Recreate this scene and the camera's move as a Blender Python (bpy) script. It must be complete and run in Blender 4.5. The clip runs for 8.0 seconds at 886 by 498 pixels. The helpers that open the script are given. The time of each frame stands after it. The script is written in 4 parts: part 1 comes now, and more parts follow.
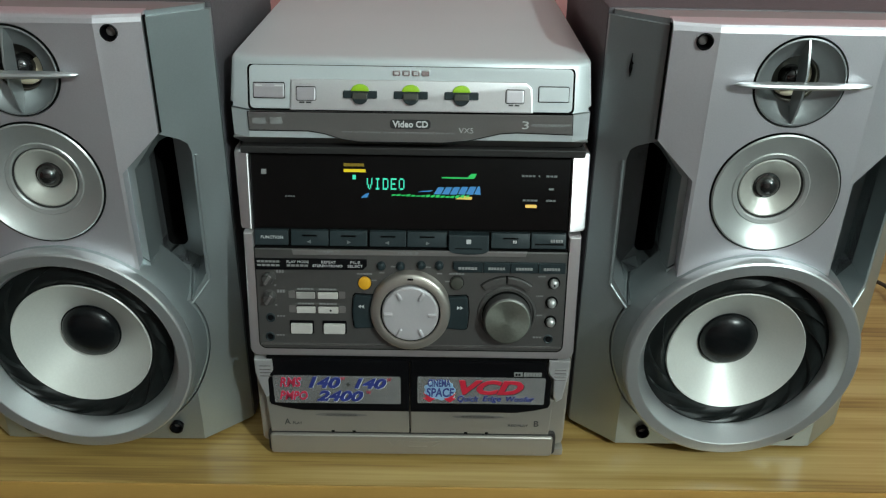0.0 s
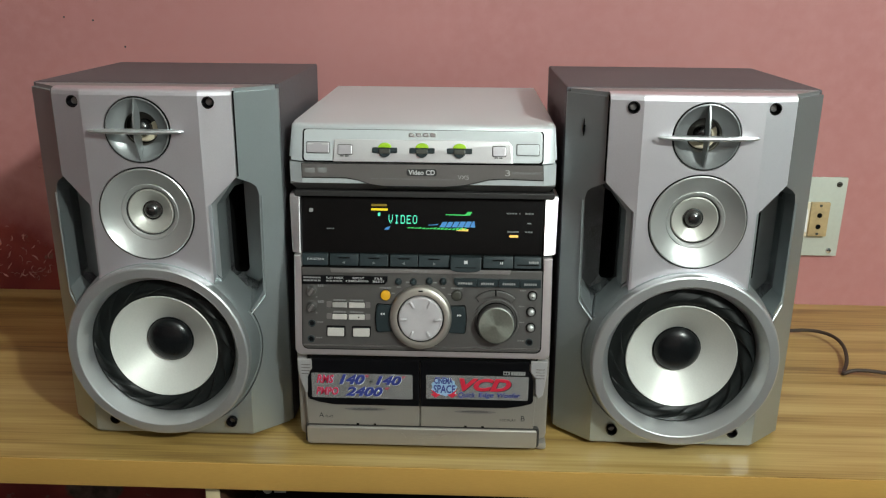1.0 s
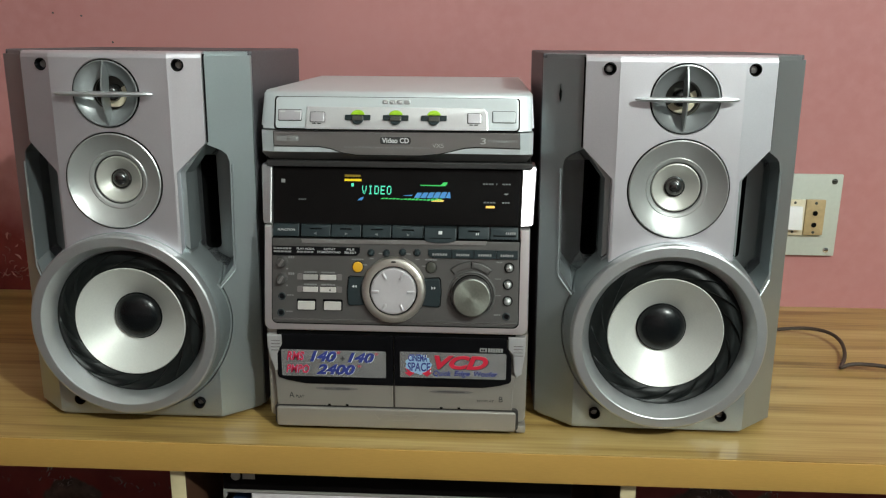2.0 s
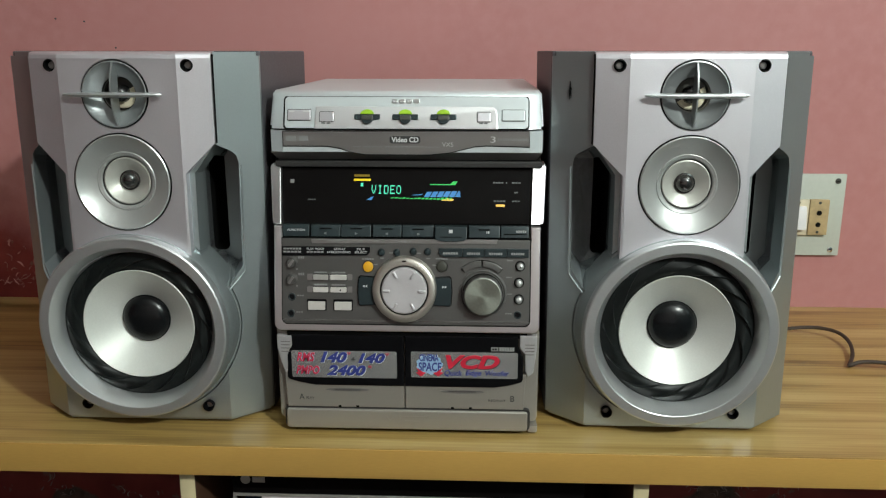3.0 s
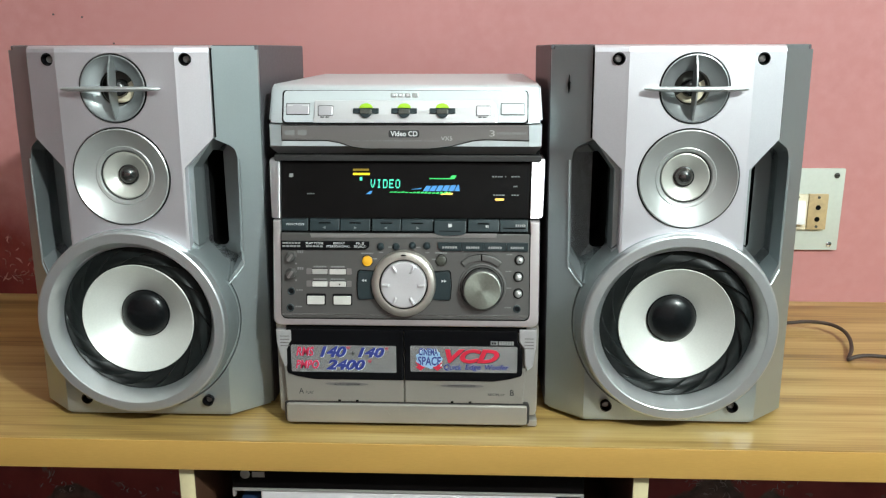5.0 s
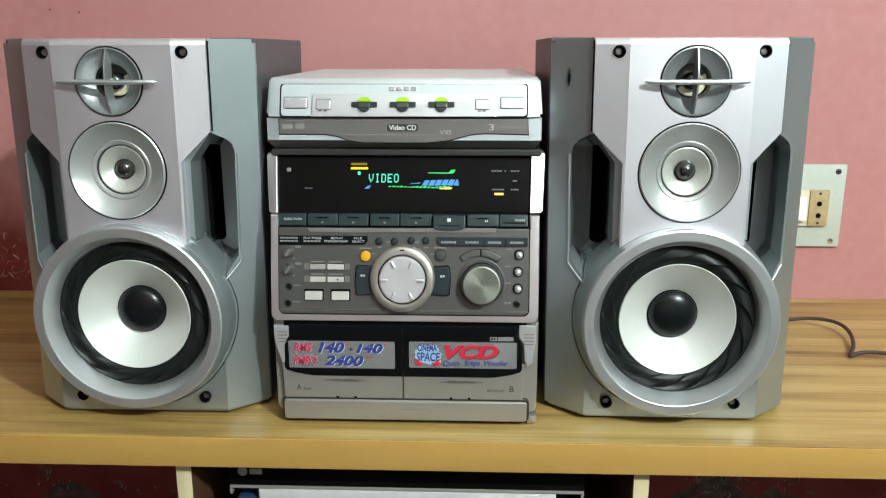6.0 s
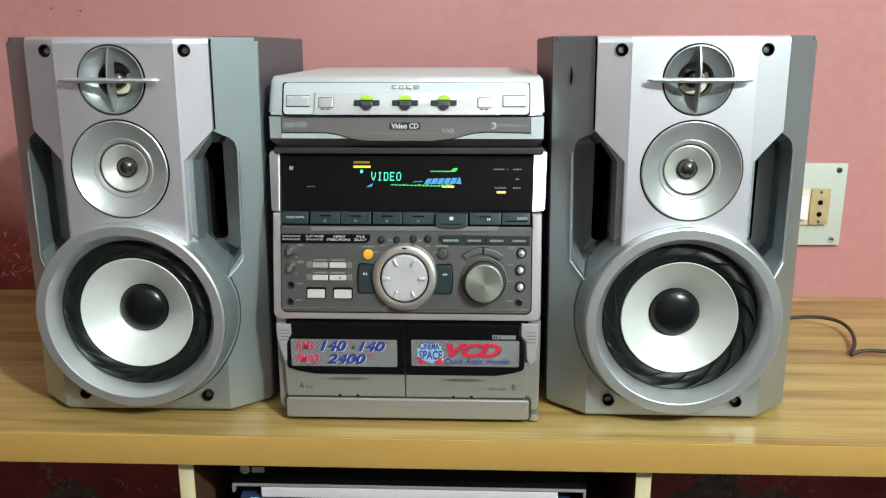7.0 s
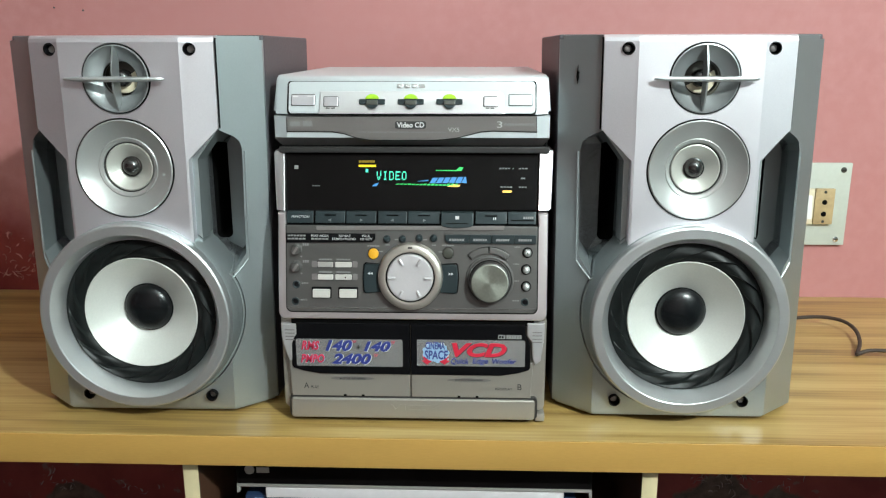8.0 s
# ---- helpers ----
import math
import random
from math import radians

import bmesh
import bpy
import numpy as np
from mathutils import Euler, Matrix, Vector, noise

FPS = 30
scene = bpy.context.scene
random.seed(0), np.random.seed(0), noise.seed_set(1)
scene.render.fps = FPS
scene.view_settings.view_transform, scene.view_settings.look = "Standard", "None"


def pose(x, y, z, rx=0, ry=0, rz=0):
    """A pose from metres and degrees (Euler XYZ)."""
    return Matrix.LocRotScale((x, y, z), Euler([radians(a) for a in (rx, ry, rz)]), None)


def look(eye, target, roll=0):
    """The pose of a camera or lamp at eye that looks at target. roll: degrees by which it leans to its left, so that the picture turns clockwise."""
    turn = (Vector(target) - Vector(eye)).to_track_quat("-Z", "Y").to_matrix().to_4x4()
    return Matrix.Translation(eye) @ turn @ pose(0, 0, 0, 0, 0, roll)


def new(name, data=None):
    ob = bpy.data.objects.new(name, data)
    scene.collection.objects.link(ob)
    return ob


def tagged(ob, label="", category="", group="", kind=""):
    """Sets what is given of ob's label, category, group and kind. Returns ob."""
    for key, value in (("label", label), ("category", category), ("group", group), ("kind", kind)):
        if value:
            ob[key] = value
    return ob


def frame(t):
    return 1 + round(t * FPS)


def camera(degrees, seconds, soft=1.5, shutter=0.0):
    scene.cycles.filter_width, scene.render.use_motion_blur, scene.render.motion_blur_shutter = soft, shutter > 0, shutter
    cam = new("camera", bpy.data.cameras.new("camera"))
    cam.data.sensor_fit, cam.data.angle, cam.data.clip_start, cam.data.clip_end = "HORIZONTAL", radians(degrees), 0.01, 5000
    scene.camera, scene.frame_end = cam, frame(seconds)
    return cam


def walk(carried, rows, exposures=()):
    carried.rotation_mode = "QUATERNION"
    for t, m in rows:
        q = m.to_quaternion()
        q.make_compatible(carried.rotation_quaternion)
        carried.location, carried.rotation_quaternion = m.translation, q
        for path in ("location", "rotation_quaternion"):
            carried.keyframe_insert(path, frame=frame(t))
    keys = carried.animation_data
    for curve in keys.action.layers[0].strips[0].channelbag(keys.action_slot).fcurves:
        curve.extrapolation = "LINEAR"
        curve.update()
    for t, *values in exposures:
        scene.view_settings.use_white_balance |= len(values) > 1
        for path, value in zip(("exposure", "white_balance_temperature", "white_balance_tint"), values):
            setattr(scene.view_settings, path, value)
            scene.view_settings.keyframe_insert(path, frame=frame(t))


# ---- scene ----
cam = camera(58.1, 8.0, 1.2)
PATH = [
    (0, (0.023, -0.532, 1.193), (0.032, 1.23, 0.248), 1.0),
    (0.5, (0.019, -0.687, 1.188), (-0.015, 1.167, 0.438), 0.2),
    (1, (0.048, -0.743, 1.172), (-0.016, 1.155, 0.543), 0.4),
    (1.5, (0.076, -0.749, 1.121), (-0.014, 1.177, 0.588), 0.5),
    (1.7, (0.085, -0.742, 1.101), (-0.009, 1.187, 0.583), 0.5),
    (2.8, (0.074, -0.741, 1.081), (-0.009, 1.197, 0.593), 0.0),
    (3, (0.069, -0.743, 1.078), (-0.011, 1.196, 0.597), -0.0),
    (3.5, (0.067, -0.751, 1.082), (-0.008, 1.188, 0.598), -0.0),
    (4, (0.067, -0.751, 1.081), (-0.009, 1.187, 0.595), -0.1),
    (4.5, (0.068, -0.748, 1.078), (-0.009, 1.19, 0.592), -0.1),
    (6, (0.069, -0.738, 1.068), (-0.007, 1.201, 0.581), -0.1),
    (6.5, (0.07, -0.738, 1.067), (-0.006, 1.2, 0.581), -0.1),
    (7, (0.066, -0.739, 1.067), (-0.008, 1.199, 0.579), -0.1),
    (7.5, (0.064, -0.738, 1.067), (-0.011, 1.2, 0.579), -0.1),
    (8, (0.06, -0.737, 1.065), (-0.013, 1.202, 0.579), -0.1),
]
EXPO = [(0, -0.93, 6500, 5), (0.5, -0.70, 6800, 11), (1.0, -0.57, 6950, 12), (3.2, -0.63, 6900, 12), (3.4, -0.04, 6750, 11), (4.5, 0.02, 6650, 11), (6.0, -0.01, 6650, 10), (8, 0.0, 6600, 10)]
walk(cam, [(t, look(eye, target, roll)) for t, eye, target, roll in PATH], EXPO)

# ---- world and light ----
world = bpy.data.worlds.new("world")
scene.world = world
world.use_nodes = True
world.node_tree.nodes["Background"].inputs[0].default_value = (0.9, 0.95, 1.0, 1)
world.node_tree.nodes["Background"].inputs[1].default_value = 0.02


# The bare bulb on the side wall
bulb_light = bpy.data.lights.new("bulb_glow", "POINT")
bulb_light.energy, bulb_light.color, bulb_light.shadow_soft_size = 182, (0.89, 1.0, 0.985), 0.052
bulb_glow = new("bulb_glow", bulb_light)
bulb_glow.matrix_basis = Matrix.Translation((1.13, -1.50, 2.08))


# ---- materials ----
def rgb(c, k=1.0):
    return (c[0] * k, c[1] * k, c[2] * k, 1)


def mat(name, colour, rough=0.5, metal=0.0, grain=180.0, vary=0.06, bump=0.03, coat=0.0, stain=9.0, stretch=(1, 1, 1), spec=0.5):
    """A surface with fine grain, larger stains, uneven gloss and slight relief."""
    m = bpy.data.materials.new(name)
    m.use_nodes = True
    nt = m.node_tree
    n, l = nt.nodes, nt.links
    b = n["Principled BSDF"]
    b.inputs["Metallic"].default_value = metal
    b.inputs["Coat Weight"].default_value = coat
    b.inputs["Specular IOR Level"].default_value = spec
    b.inputs["Coat Roughness"].default_value = 0.12
    tc = n.new("ShaderNodeTexCoord")
    mp = n.new("ShaderNodeMapping")
    mp.inputs["Scale"].default_value = stretch
    l.new(tc.outputs["Object"], mp.inputs["Vector"])
    fine = n.new("ShaderNodeTexNoise")
    fine.inputs["Scale"].default_value, fine.inputs["Detail"].default_value = grain, 4
    big = n.new("ShaderNodeTexNoise")
    big.inputs["Scale"].default_value, big.inputs["Detail"].default_value = stain, 5
    l.new(mp.outputs[0], fine.inputs["Vector"])
    l.new(mp.outputs[0], big.inputs["Vector"])
    add = n.new("ShaderNodeMath")
    add.operation = "ADD"
    l.new(fine.outputs["Fac"], add.inputs[0])
    l.new(big.outputs["Fac"], add.inputs[1])
    ramp = n.new("ShaderNodeMapRange")
    ramp.inputs["From Min"].default_value, ramp.inputs["From Max"].default_value = 0.6, 1.4
    l.new(add.outputs[0], ramp.inputs["Value"])
    mix = n.new("ShaderNodeMix")
    mix.data_type = "RGBA"
    mix.inputs["A"].default_value, mix.inputs["B"].default_value = rgb(colour, 1 - vary), rgb(colour, 1 + vary)
    l.new(ramp.outputs[0], mix.inputs["Factor"])
    l.new(mix.outputs["Result"], b.inputs["Base Color"])
    gloss = n.new("ShaderNodeMapRange")
    gloss.inputs["To Min"].default_value, gloss.inputs["To Max"].default_value = rough * 0.88, min(1.0, rough * 1.12)
    l.new(big.outputs["Fac"], gloss.inputs["Value"])
    l.new(gloss.outputs[0], b.inputs["Roughness"])
    if bump:
        bp = n.new("ShaderNodeBump")
        bp.inputs["Strength"].default_value, bp.inputs["Distance"].default_value = bump, 0.001
        l.new(fine.outputs["Fac"], bp.inputs["Height"])
        l.new(bp.outputs[0], b.inputs["Normal"])
    return m


def glow(name, colour, strength):
    m = bpy.data.materials.new(name)
    m.use_nodes = True
    b = m.node_tree.nodes["Principled BSDF"]
    b.inputs["Base Color"].default_value = rgb(colour, 0.3)
    b.inputs["Emission Color"].default_value, b.inputs["Emission Strength"].default_value = rgb(colour), strength
    return m


SILVER = mat("silver_paint", (0.62, 0.60, 0.63), 0.40, 0.72, 900, 0.05, 0.05)
BAFFLE = mat("lilac_silver_paint", (0.80, 0.785, 0.83), 0.47, 0.88, 900, 0.05, 0.05)
CABINET = mat("grey_silver_paint", (0.42, 0.465, 0.475), 0.42, 0.80, 900, 0.06, 0.06)
RINGS = mat("bright_silver_paint", (0.66, 0.68, 0.69), 0.40, 0.85, 900, 0.04, 0.04)
VINYL = mat("grey_vinyl", (0.090, 0.086, 0.095), 0.5, 0.15, 300, 0.22, 0.25)
PANEL = mat("grey_panel_plastic", (0.150, 0.148, 0.143), 0.44, 0.8, 900, 0.06, 0.05)
LID = mat("lid_silver", (0.60, 0.64, 0.655), 0.40, 0.27, 900, 0.04, 0.04)
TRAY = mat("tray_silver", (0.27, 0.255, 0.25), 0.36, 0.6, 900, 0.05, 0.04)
INLAY = mat("inlay_silver", (0.64, 0.63, 0.64), 0.36, 0.6, 900, 0.05, 0.04)
TRIM = mat("white_silver_trim", (0.70, 0.67, 0.68), 0.34, 0.85, 900, 0.04, 0.04)
DOOR = mat("cassette_silver", (0.37, 0.345, 0.31), 0.40, 0.5, 900, 0.05, 0.05)
CASING = mat("casing_metal", (0.05, 0.048, 0.048), 0.5, 0.4, 500, 0.1, 0.08)
BLACK = mat("black_plastic", (0.004, 0.004, 0.005), 0.35, 0, 700, 0.2, 0.06, spec=0.14)
GAP = mat("black_gap", (0.003, 0.003, 0.003), 0.8, 0, 300, 0.2, 0.0, spec=0.1)
SMOKE = mat("smoked_window", (0.006, 0.005, 0.005), 0.10, 0, 60, 0.2, 0.0, 0.0, spec=0.05)
KEYGREY = mat("dark_green_grey_keys", (0.020, 0.031, 0.035), 0.38, 0.1, 700, 0.1, 0.05, spec=0.35)
RUBBER = mat("black_rubber", (0.007, 0.009, 0.009), 0.45, 0, 400, 0.2, 0.1, spec=0.3)
CONE = mat("pearl_cone", (0.70, 0.71, 0.67), 0.42, 0.25, 500, 0.05, 0.04)
DOME = mat("glossy_black_dome", (0.004, 0.005, 0.006), 0.27, 0, 300, 0.2, 0.02, spec=0.4)
HORN = mat("horn_grey", (0.36, 0.38, 0.385), 0.36, 0.6, 900, 0.05, 0.04)
MIDCONE = mat("midrange_grey", (0.52, 0.53, 0.52), 0.36, 0.6, 900, 0.05, 0.04)
MIDIN = mat("midrange_pearl", (0.62, 0.62, 0.57), 0.36, 0.45, 900, 0.05, 0.04)
CHROME = mat("chrome", (0.75, 0.75, 0.75), 0.14, 1.0, 200, 0.04, 0.0)
DARKCHROME = mat("dark_chrome", (0.12, 0.12, 0.12), 0.12, 0.9, 200, 0.04, 0.0)
IVORY = mat("ivory_plastic", (0.72, 0.65, 0.48), 0.42, 0, 300, 0.06, 0.04)
BRASSY = mat("champagne_metal", (0.50, 0.465, 0.42), 0.36, 0.8, 600, 0.05, 0.04)

JOGFACE = mat("pearl_dial", (0.60, 0.58, 0.60), 0.35, 0.4, 600, 0.03, 0.03)
SPUN = mat("spun_metal", (0.29, 0.31, 0.27), 0.42, 0.9, 500, 0.14, 0.06)
spun_tangent = SPUN.node_tree.nodes.new("ShaderNodeTangent")
spun_tangent.direction_type, spun_tangent.axis = "RADIAL", "Y"
SPUN.node_tree.nodes["Principled BSDF"].inputs["Anisotropic"].default_value = 0.5
SPUN.node_tree.links.new(spun_tangent.outputs[0], SPUN.node_tree.nodes["Principled BSDF"].inputs["Tangent"])
CREAM = mat("cream_buttons", (0.56, 0.53, 0.50), 0.4, 0.1, 700, 0.04, 0.04)
GREYKEY = mat("grey_buttons", (0.42, 0.40, 0.38), 0.4, 0.3, 700, 0.05, 0.04)
ORANGE = mat("amber_button", (0.72, 0.36, 0.02), 0.35, 0, 300, 0.05, 0.03)
OLIVE = mat("dark_olive_button", (0.055, 0.055, 0.045), 0.4, 0, 300, 0.08, 0.03)
LIME = mat("lime_plastic", (0.35, 0.62, 0.02), 0.35, 0, 300, 0.06, 0.02)
PRINT = mat("pale_print", (0.62, 0.62, 0.62), 0.5, 0, 300, 0.05, 0.0)
FAINT = mat("faint_print", (0.27, 0.27, 0.265), 0.5, 0, 300, 0.05, 0.0)
KEYPRINT = mat("dim_print", (0.16, 0.17, 0.17), 0.5, 0, 300, 0.05, 0.0)
DARKPRINT = mat("dark_print", (0.05, 0.05, 0.05), 0.5, 0, 300, 0.05, 0.0)
STICKER = mat("foil_sticker", (0.60, 0.61, 0.62), 0.26, 0.75, 40, 0.12, 0.02)
RED = mat("red_ink", (0.62, 0.02, 0.05), 0.45, 0, 300, 0.06, 0.0)
PINKRED = mat("crimson_ink", (0.60, 0.03, 0.08), 0.45, 0, 300, 0.06, 0.0)
BLUE = mat("blue_ink", (0.03, 0.045, 0.24), 0.45, 0, 300, 0.06, 0.0)
WHITEINK = mat("white_ink", (0.80, 0.80, 0.80), 0.45, 0, 300, 0.04, 0.0)
SKYINK = mat("sky_blue_ink", (0.33, 0.52, 0.72), 0.45, 0, 300, 0.04, 0.0)
PLATE = mat("grey_green_plate", (0.52, 0.56, 0.50), 0.5, 0, 160, 0.06, 0.05)
YELLOWED = mat("yellowed_plastic", (0.47, 0.35, 0.185), 0.45, 0, 200, 0.18, 0.05, stain=60)
CORD = mat("brown_black_cord", (0.045, 0.03, 0.022), 0.6, 0, 400, 0.1, 0.05)
PAPER = mat("white_card", (0.72, 0.68, 0.70), 0.6, 0, 120, 0.06, 0.06)
BLUECARD = mat("dark_blue_card", (0.025, 0.05, 0.12), 0.45, 0, 120, 0.15, 0.04)
EDGE = mat("maple_edge_band", (0.490, 0.280, 0.076), 0.34, 0, 120, 0.07, 0.03, stain=6, stretch=(1, 6, 6))
CREAMEDGE = mat("cream_edge_band", (0.66, 0.56, 0.34), 0.4, 0, 160, 0.05, 0.03)
CARCASS = mat("dark_carcass", (0.10, 0.045, 0.025), 0.5, 0, 160, 0.2, 0.03)
# Unseen room surfaces: colours chosen for the light they throw on the silver
FLOOR = mat("floor_tiles", (0.055, 0.05, 0.045), 0.35, 0, 30, 0.15, 0.03)
CEILING = mat("pale_ceiling", (0.80, 0.82, 0.82), 0.8, 0, 60, 0.04, 0.05)
PALEWALL = mat("pale_pink_wall_paint", (0.46, 0.36, 0.35), 0.7, 0, 60, 0.05, 0.08)
EASTWALL = mat("green_bounce_wall", (0.23, 0.29, 0.29), 0.7, 0, 60, 0.05, 0.08)
WESTWALL = mat("deep_red_wall_paint", (0.20, 0.055, 0.05), 0.65, 0, 60, 0.12, 0.08)
V_TEAL = glow("vfd_teal", (0.08, 0.95, 0.62), 1.15)
V_GREEN = glow("vfd_green", (0.03, 0.80, 0.16), 0.8)
V_BLUE = glow("vfd_blue", (0.06, 0.34, 0.80), 0.7)
V_YELLOW = glow("vfd_yellow", (0.90, 0.68, 0.01), 1.2)
V_OLIVE = glow("vfd_olive", (0.42, 0.28, 0.0), 0.45)
V_ORANGE = glow("vfd_orange", (1.0, 0.62, 0.12), 1.3)
LITBULB = glow("lit_bulb", (0.93, 1.0, 0.97), 12.0)


def wood_material():
    m = bpy.data.materials.new("wood_laminate")
    m.use_nodes = True
    nt = m.node_tree
    n, l = nt.nodes, nt.links
    b = n["Principled BSDF"]
    tc = n.new("ShaderNodeTexCoord")
    mp = n.new("ShaderNodeMapping")
    mp.inputs["Scale"].default_value = (1.0, 16.0, 16.0)
    l.new(tc.outputs["Object"], mp.inputs["Vector"])
    broad = n.new("ShaderNodeTexNoise")
    broad.inputs["Scale"].default_value, broad.inputs["Detail"].default_value = 2.2, 5
    broad.inputs["Distortion"].default_value = 0.35
    l.new(mp.outputs[0], broad.inputs["Vector"])
    mp2 = n.new("ShaderNodeMapping")
    mp2.inputs["Scale"].default_value = (2.5, 140.0, 140.0)
    l.new(tc.outputs["Object"], mp2.inputs["Vector"])
    fine = n.new("ShaderNodeTexNoise")
    fine.inputs["Scale"].default_value, fine.inputs["Detail"].default_value = 2.0, 8
    l.new(mp2.outputs[0], fine.inputs["Vector"])
    add = n.new("ShaderNodeMath")
    add.operation = "MULTIPLY_ADD"
    add.inputs[1].default_value = 0.42
    l.new(fine.outputs["Fac"], add.inputs[0])
    l.new(broad.outputs["Fac"], add.inputs[2])
    ramp = n.new("ShaderNodeValToRGB")
    e = ramp.color_ramp.elements
    e[0].position, e[0].color = 0.52, (0.208, 0.119, 0.037, 1)
    e[1].position, e[1].color = 0.88, (0.500, 0.357, 0.142, 1)
    mid = e.new(0.66)
    mid.color = (0.370, 0.236, 0.073, 1)
    l.new(add.outputs[0], ramp.inputs["Fac"])
    l.new(ramp.outputs["Color"], b.inputs["Base Color"])
    gl = n.new("ShaderNodeMapRange")
    gl.inputs["To Min"].default_value, gl.inputs["To Max"].default_value = 0.24, 0.38
    l.new(broad.outputs["Fac"], gl.inputs["Value"])
    l.new(gl.outputs[0], b.inputs["Roughness"])
    bp = n.new("ShaderNodeBump")
    bp.inputs["Strength"].default_value, bp.inputs["Distance"].default_value = 0.06, 0.001
    l.new(fine.outputs["Fac"], bp.inputs["Height"])
    l.new(bp.outputs[0], b.inputs["Normal"])
    return m


def wall_material():
    """Pink distemper, with an older deep red coat bare low down and in a lower left patch, and pale flaking."""
    m = bpy.data.materials.new("pink_wall_paint")
    m.use_nodes = True
    nt = m.node_tree
    n, l = nt.nodes, nt.links
    b = n["Principled BSDF"]
    b.inputs["Roughness"].default_value = 0.62
    tc = n.new("ShaderNodeTexCoord")

    def tex(scale, detail, rough=0.5):
        t = n.new("ShaderNodeTexNoise")
        t.inputs["Scale"].default_value, t.inputs["Detail"].default_value, t.inputs["Roughness"].default_value = scale, detail, rough
        l.new(tc.outputs["Object"], t.inputs["Vector"])
        return t

    def op(kind, a, bb):
        t = n.new("ShaderNodeMath")
        t.operation = kind
        for i, v in enumerate((a, bb)):
            if isinstance(v, (int, float)):
                t.inputs[i].default_value = v
            else:
                l.new(v, t.inputs[i])
        return t.outputs[0]

    def mix(f, a, bb):
        t = n.new("ShaderNodeMix")
        t.data_type = "RGBA"
        l.new(f, t.inputs["Factor"])
        for key, v in (("A", a), ("B", bb)):
            if isinstance(v, tuple):
                t.inputs[key].default_value = v
            else:
                l.new(v, t.inputs[key])
        return t.outputs["Result"]

    def step(v, a, bb):
        t = n.new("ShaderNodeMapRange")
        t.inputs["From Min"].default_value, t.inputs["From Max"].default_value = a, bb
        l.new(v, t.inputs["Value"])
        return t.outputs[0]

    big, fine, flake = tex(2.2, 5), tex(60, 4), tex(42, 6, 0.65)
    pink = mix(step(big.outputs["Fac"], 0.3, 0.7), (0.460, 0.189, 0.184, 1), (0.524, 0.230, 0.225, 1))
    pink = mix(step(fine.outputs["Fac"], 0.35, 0.7), pink, (0.501, 0.221, 0.216, 1))
    sep = n.new("ShaderNodeSeparateXYZ")
    l.new(tc.outputs["Object"], sep.inputs[0])
    x, z = sep.outputs["X"], sep.outputs["Z"]
    rag = op("MULTIPLY", op("SUBTRACT", tex(9, 6, 0.6).outputs["Fac"], 0.5), 0.12)
    low = step(op("ADD", z, rag), 0.700, 0.675)
    dx, dz = op("ADD", x, 0.86), op("SUBTRACT", z, 0.66)
    dist = op("SQRT", op("ADD", op("MULTIPLY", op("MULTIPLY", dx, dx), 0.30), op("MULTIPLY", dz, dz)), 0)
    patch = step(op("ADD", dist, rag), 0.24, 0.17)
    old = op("MAXIMUM", low, patch)
    red = mix(step(tex(14, 5).outputs["Fac"], 0.35, 0.7), (0.20, 0.022, 0.022, 1), (0.30, 0.05, 0.042, 1))
    bare = op("MULTIPLY", step(flake.outputs["Fac"], 0.62, 0.66), step(op("ADD", z, rag), 0.85, 0.74))
    red = mix(bare, red, (0.22, 0.10, 0.08, 1))
    plaster = mix(step(flake.outputs["Fac"], 0.35, 0.65), (0.06, 0.036, 0.028, 1), (0.17, 0.105, 0.08, 1))
    for px, pz, sx, sz in ((0.465, 0.340, 0.070, 0.050), (0.570, 0.330, 0.045, 0.052), (-0.60, 0.325, 0.05, 0.030)):
        ex, ez = op("DIVIDE", op("ADD", x, -px), sx), op("DIVIDE", op("ADD", z, -pz), sz)
        inside = op("ADD", op("SQRT", op("ADD", op("MULTIPLY", ex, ex), op("MULTIPLY", ez, ez)), 0), op("MULTIPLY", rag, 20))
        red = mix(step(inside, 1.05, 0.9), red, plaster)
    l.new(mix(old, pink, red), b.inputs["Base Color"])
    bp = n.new("ShaderNodeBump")
    bp.inputs["Strength"].default_value, bp.inputs["Distance"].default_value = 0.35, 0.004
    l.new(op("ADD", op("MULTIPLY", fine.outputs["Fac"], 0.12), op("MULTIPLY", op("MULTIPLY", flake.outputs["Fac"], old), 0.9)), bp.inputs["Height"])
    l.new(bp.outputs[0], b.inputs["Normal"])
    return m


WOOD = wood_material()
WALL = wall_material()


# ---- building helpers ----
def thing(name, label, category, at=(0, 0, 0), group="", kind=""):
    ob = new(name)
    ob.empty_display_size = 0.05
    ob.matrix_basis = Matrix.Translation(at)
    return tagged(ob, label, category, group, kind)


def part(name, bm, material, parent=None, label="", smooth=28, rise=None):
    """Links a bmesh as one mesh object, under a thing or a part where one is given."""
    if rise:
        for v in bm.verts:
            v.co.y += rise(v.co.z)
    bmesh.ops.recalc_face_normals(bm, faces=bm.faces)
    me = bpy.data.meshes.new(name)
    bm.to_mesh(me)
    bm.free()
    me.materials.append(material)
    me.shade_smooth()
    me.set_sharp_from_angle(angle=radians(smooth))
    ob = new(name, me)
    if parent:
        ob.parent = parent
        if not parent.parent:
            ob.matrix_parent_inverse = parent.matrix_basis.inverted()
    return tagged(ob, label)


def join(*bms):
    out = bmesh.new()
    for b in bms:
        me = bpy.data.meshes.new("tmp")
        b.to_mesh(me)
        b.free()
        out.from_mesh(me)
